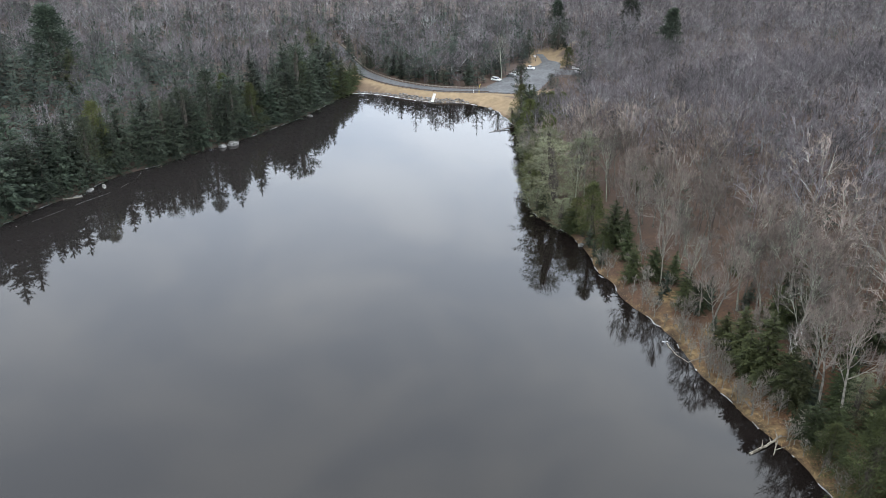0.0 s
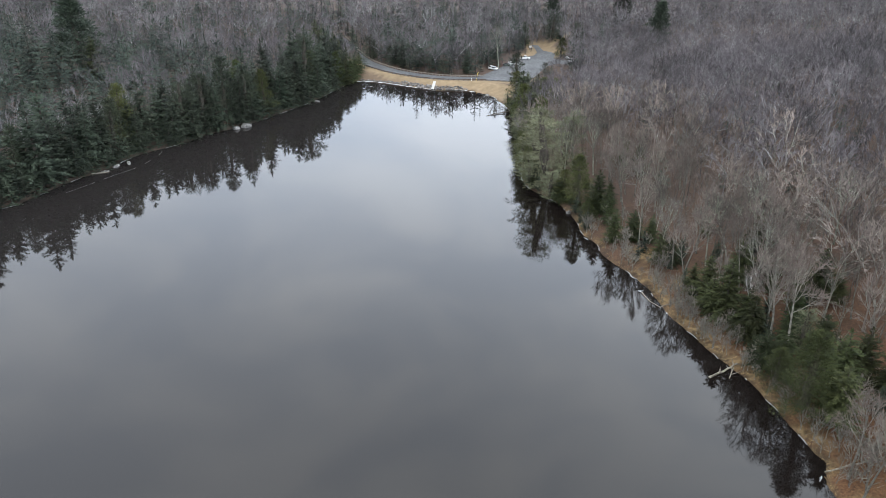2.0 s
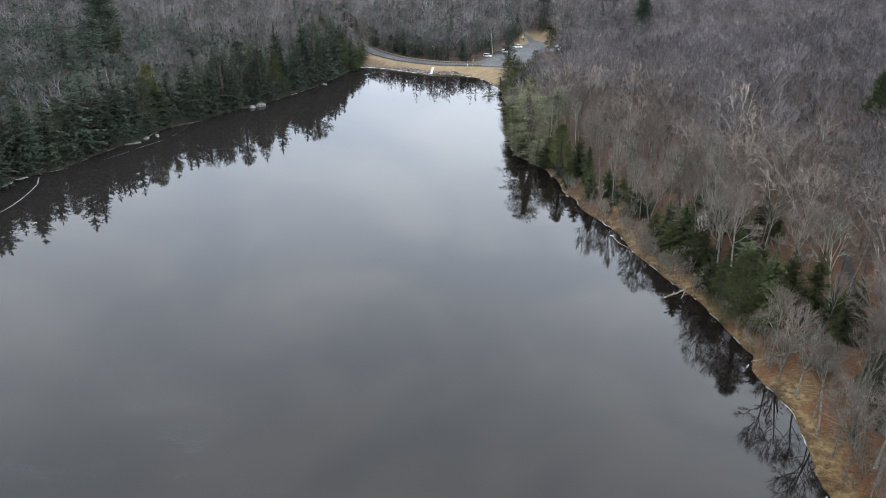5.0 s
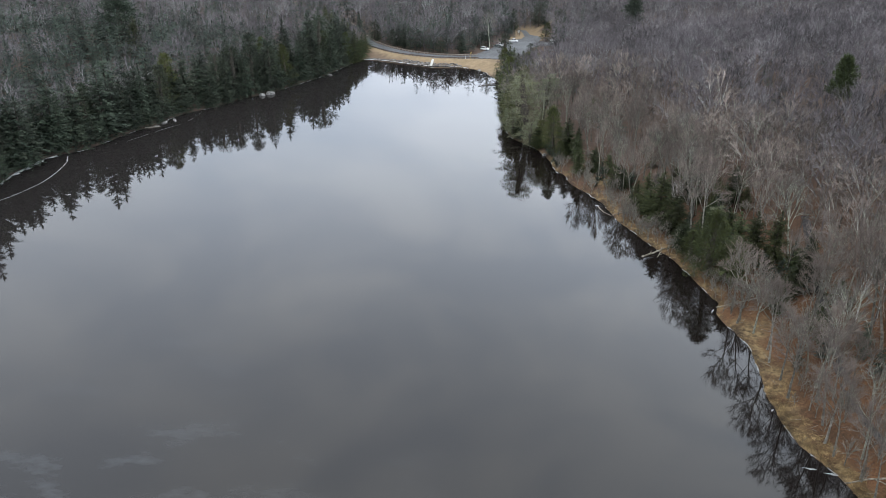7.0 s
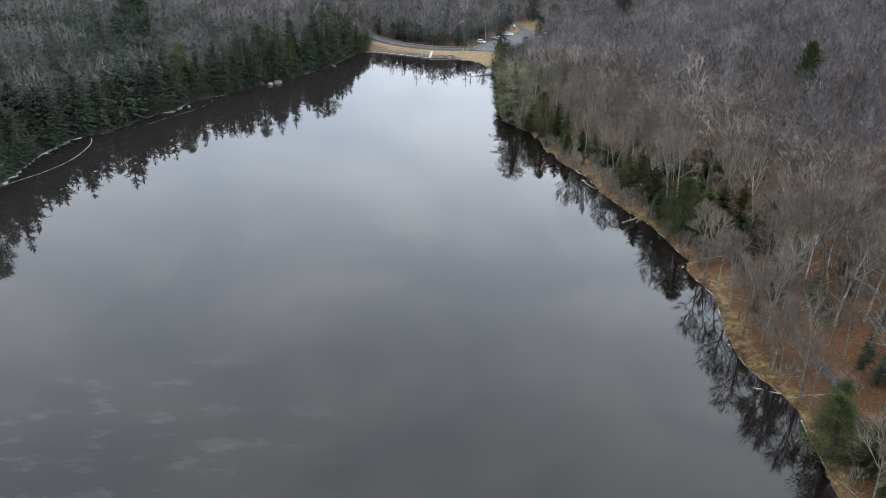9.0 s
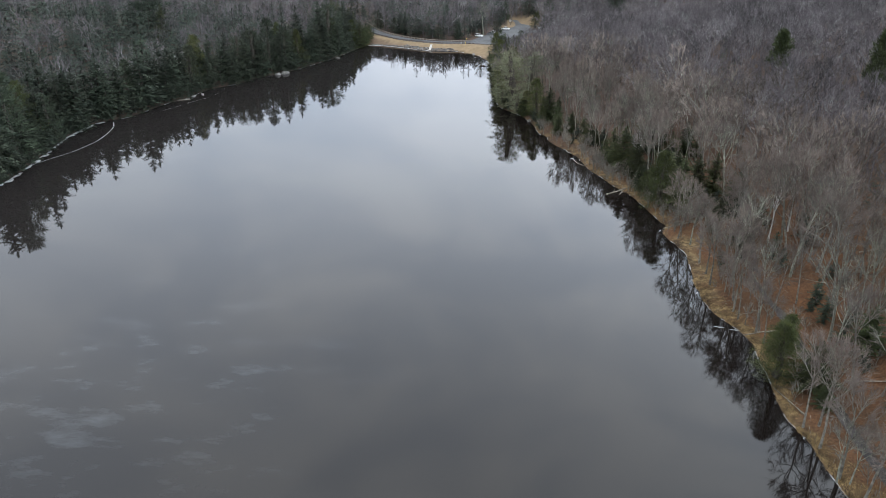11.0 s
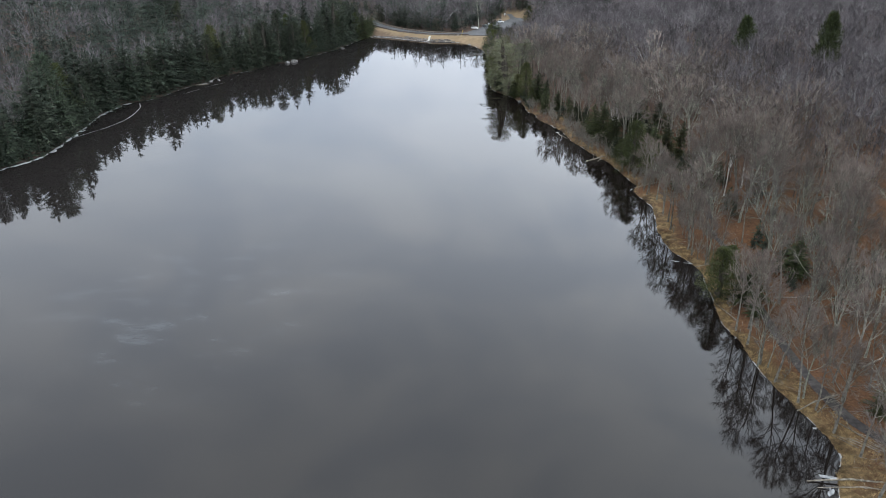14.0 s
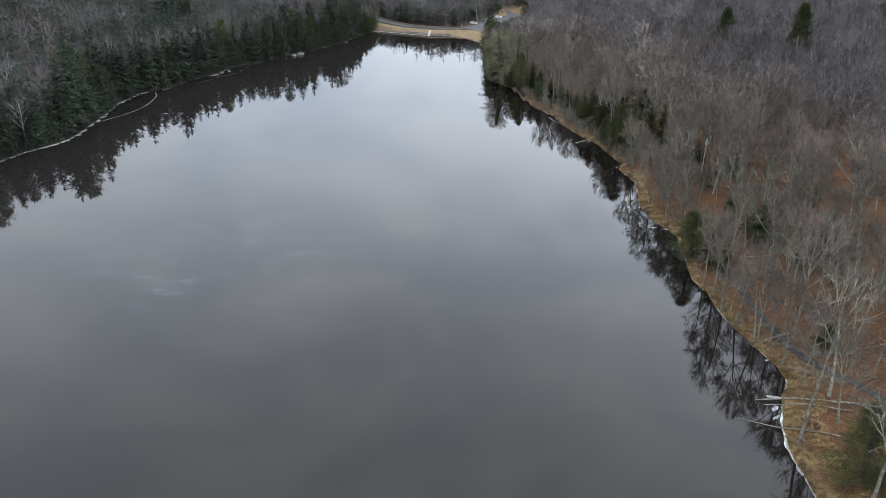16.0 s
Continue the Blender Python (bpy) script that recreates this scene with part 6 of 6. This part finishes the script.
# ---- shore ice ----
def ice_strip(geo, line, inner, outer, gate, seed, lift=0.012, ragged=0.0):
    """Broken plates of thin ice between two distances out from a line; gate: how much of the length is bare."""
    n = len(line)
    normal = []
    for i in range(n):
        d = line[min(i + 1, n - 1)] - line[max(i - 1, 0)]
        normal.append(np.array([-d[1], d[0]]) / max(np.linalg.norm(d), 1e-6))
    prev = None
    for i in range(n):
        p = line[i]
        v = noise.noise(Vector((p[0] * 0.22, p[1] * 0.22, seed)))
        w = max(0.0, 0.55 + 0.9 * noise.noise(Vector((p[0] * 0.7, p[1] * 0.7, seed + 9))) + 1.3 * ragged * noise.noise(Vector((p[0] * 0.33, p[1] * 0.33, seed + 4))))
        if v < gate:
            prev = None
            continue
        a = p + normal[i] * inner
        b = p + normal[i] * (inner + (outer - inner) * (0.25 + w))
        idx = len(geo.v)
        for q, z in ((a, lift + 0.035), (b, lift + 0.03), (b, lift - 0.02), (a, lift - 0.02)):
            geo.v.append(Vector((q[0], q[1], z)))
        if prev is not None:
            for k in range(3):
                geo.face((prev + k, prev + k + 1, idx + k + 1, idx + k))
        prev = idx


def refine(line, step):
    return curve_points(line, step)


ice = Geo()
east = refine([p for p in shore if p[0] > 15 and -93 < p[1] < 322], 0.5)
ice_strip(ice, east, -0.1, 0.15, 0.06, 3.0)
tagged(new("shore_ice", ice.mesh("shore_ice", M_ICE)), "thin broken white ice along the bank", "ice", kind="stuff")
ice = Geo()
ice_strip(ice, np.array([p for p in east if p[1] < -46]), -0.12, 0.26, -0.2, 12.0, 0.03, 1.0)
tagged(new("shore_ice", ice.mesh("shore_ice", M_ICE_WHITE)), "broken white ice crusted along the grassy bank", "ice", kind="stuff")
ice = Geo()
westl = refine([p for p in shore if p[0] < -20 and 64 < p[1] < 352], 0.5)
ice_strip(ice, np.array([p for p in westl if p[1] > 177]), -0.1, 0.25, 0.08, 5.0)
tagged(new("shore_ice", ice.mesh("shore_ice", M_ICE)), "thin broken ice along the wooded bank", "ice", kind="stuff")
ice = Geo()
ice_strip(ice, np.array([p for p in westl if p[1] <= 178.3]), -0.3, 1.0, -0.5, 6.0, ragged=1.0)
tagged(new("shore_ice", ice.mesh("shore_ice", M_ICE_WHITE)), "broken white ice along the wooded bank", "ice", kind="stuff")
ice = Geo()
ice_strip(ice, refine([(-8, 332.5), (-19, 338.1), (-29.4, 344.6), (-38.8, 348.2), (-44, 347.9)], 0.5), -0.3, 0.55, -0.45, 2.0)
ice_strip(ice, refine([(12, 327.6), (6, 331.3), (1, 332)], 0.5), -0.2, 0.35, -0.3, 8.0)
tagged(new("shore_ice", ice.mesh("shore_ice", M_ICE_WHITE)), "white ice line along the foot of the dam", "ice", kind="stuff")
for nm, line, wd in (("ice_edge", [(-135, 121.3), (-131, 130.6), (-126, 141.1), (-123.2, 153.9), (-124.2, 169.1), (-127, 177.2)], 0.4),
                     ("ice_edge", [(-121, 186.6), (-114, 195.3), (-106.3, 210.5), (-101.5, 219.2), (-99, 230.3), (-99.2, 236.7)], 0.06)):
    ice = Geo()
    ice_strip(ice, refine(line, 0.6), -wd / 2, wd / 2, -0.9 if wd > 0.1 else -0.05, 1.0)
    tagged(new(nm, ice.mesh(nm, M_ICE)), "thin pale edge of a clear ice sheet", "ice", kind="stuff")


def ice_plate(x, y, a, b, turn, seed):
    rng = random.Random(seed)
    g = Geo()
    ring = []
    for k in range(11):
        t = 2 * math.pi * k / 11
        r = rng.uniform(0.4, 1.2)
        ring.append((a * r * math.cos(t), b * r * math.sin(t)))
    g.v += [Vector((p, q, 0.05)) for p, q in ring] + [Vector((p * 1.03, q * 1.03, -0.03)) for p, q in ring]
    g.face(range(11))
    for k in range(11):
        g.face((k, 11 + k, 11 + (k + 1) % 11, (k + 1) % 11))
    o = new("ice_plate", g.mesh("ice_plate", M_ICE))
    o.matrix_basis = pose(x, y, 0.0, 0, 0, turn)
    tagged(o, "small white ice plate floating by the bank", "ice", "ice plates")


for k, (x, y, a, b, t) in enumerate(((57.2, 24.3, 1.3, 0.5, -10), (60.2, 23.1, 1.6, 0.4, -14), (59.3, 27.1, 1.0, 0.5, -30), (43.8, 135.5, 0.8, 0.55, 0), (59.4, -51.8, 2.2, 0.8, -8),
                                     (58.2, -55, 1.4, 0.8, 60), (57.4, -57.6, 1.0, 0.7, 40), (62.6, -39.9, 0.7, 0.5, 20), (60.6, -26.6, 0.6, 0.5, 0), (59.4, -11, 0.7, 0.4, 70),
                                     (36.2, 164.4, 1.3, 0.4, -60), (17.8, 312.5, 0.8, 0.4, 0), (57.6, 74.2, 0.9, 0.35, 60), (56.9, 39.2, 0.6, 0.3, 50), (-110.6, 141.1, 0.9, 0.5, 10), (-31, 333.5, 0.6, 0.4, 0), (-36, 337, 0.9, 0.4, 0))):
    ice_plate(x, y, a * 0.85, b * 0.55, t, 50 + k)
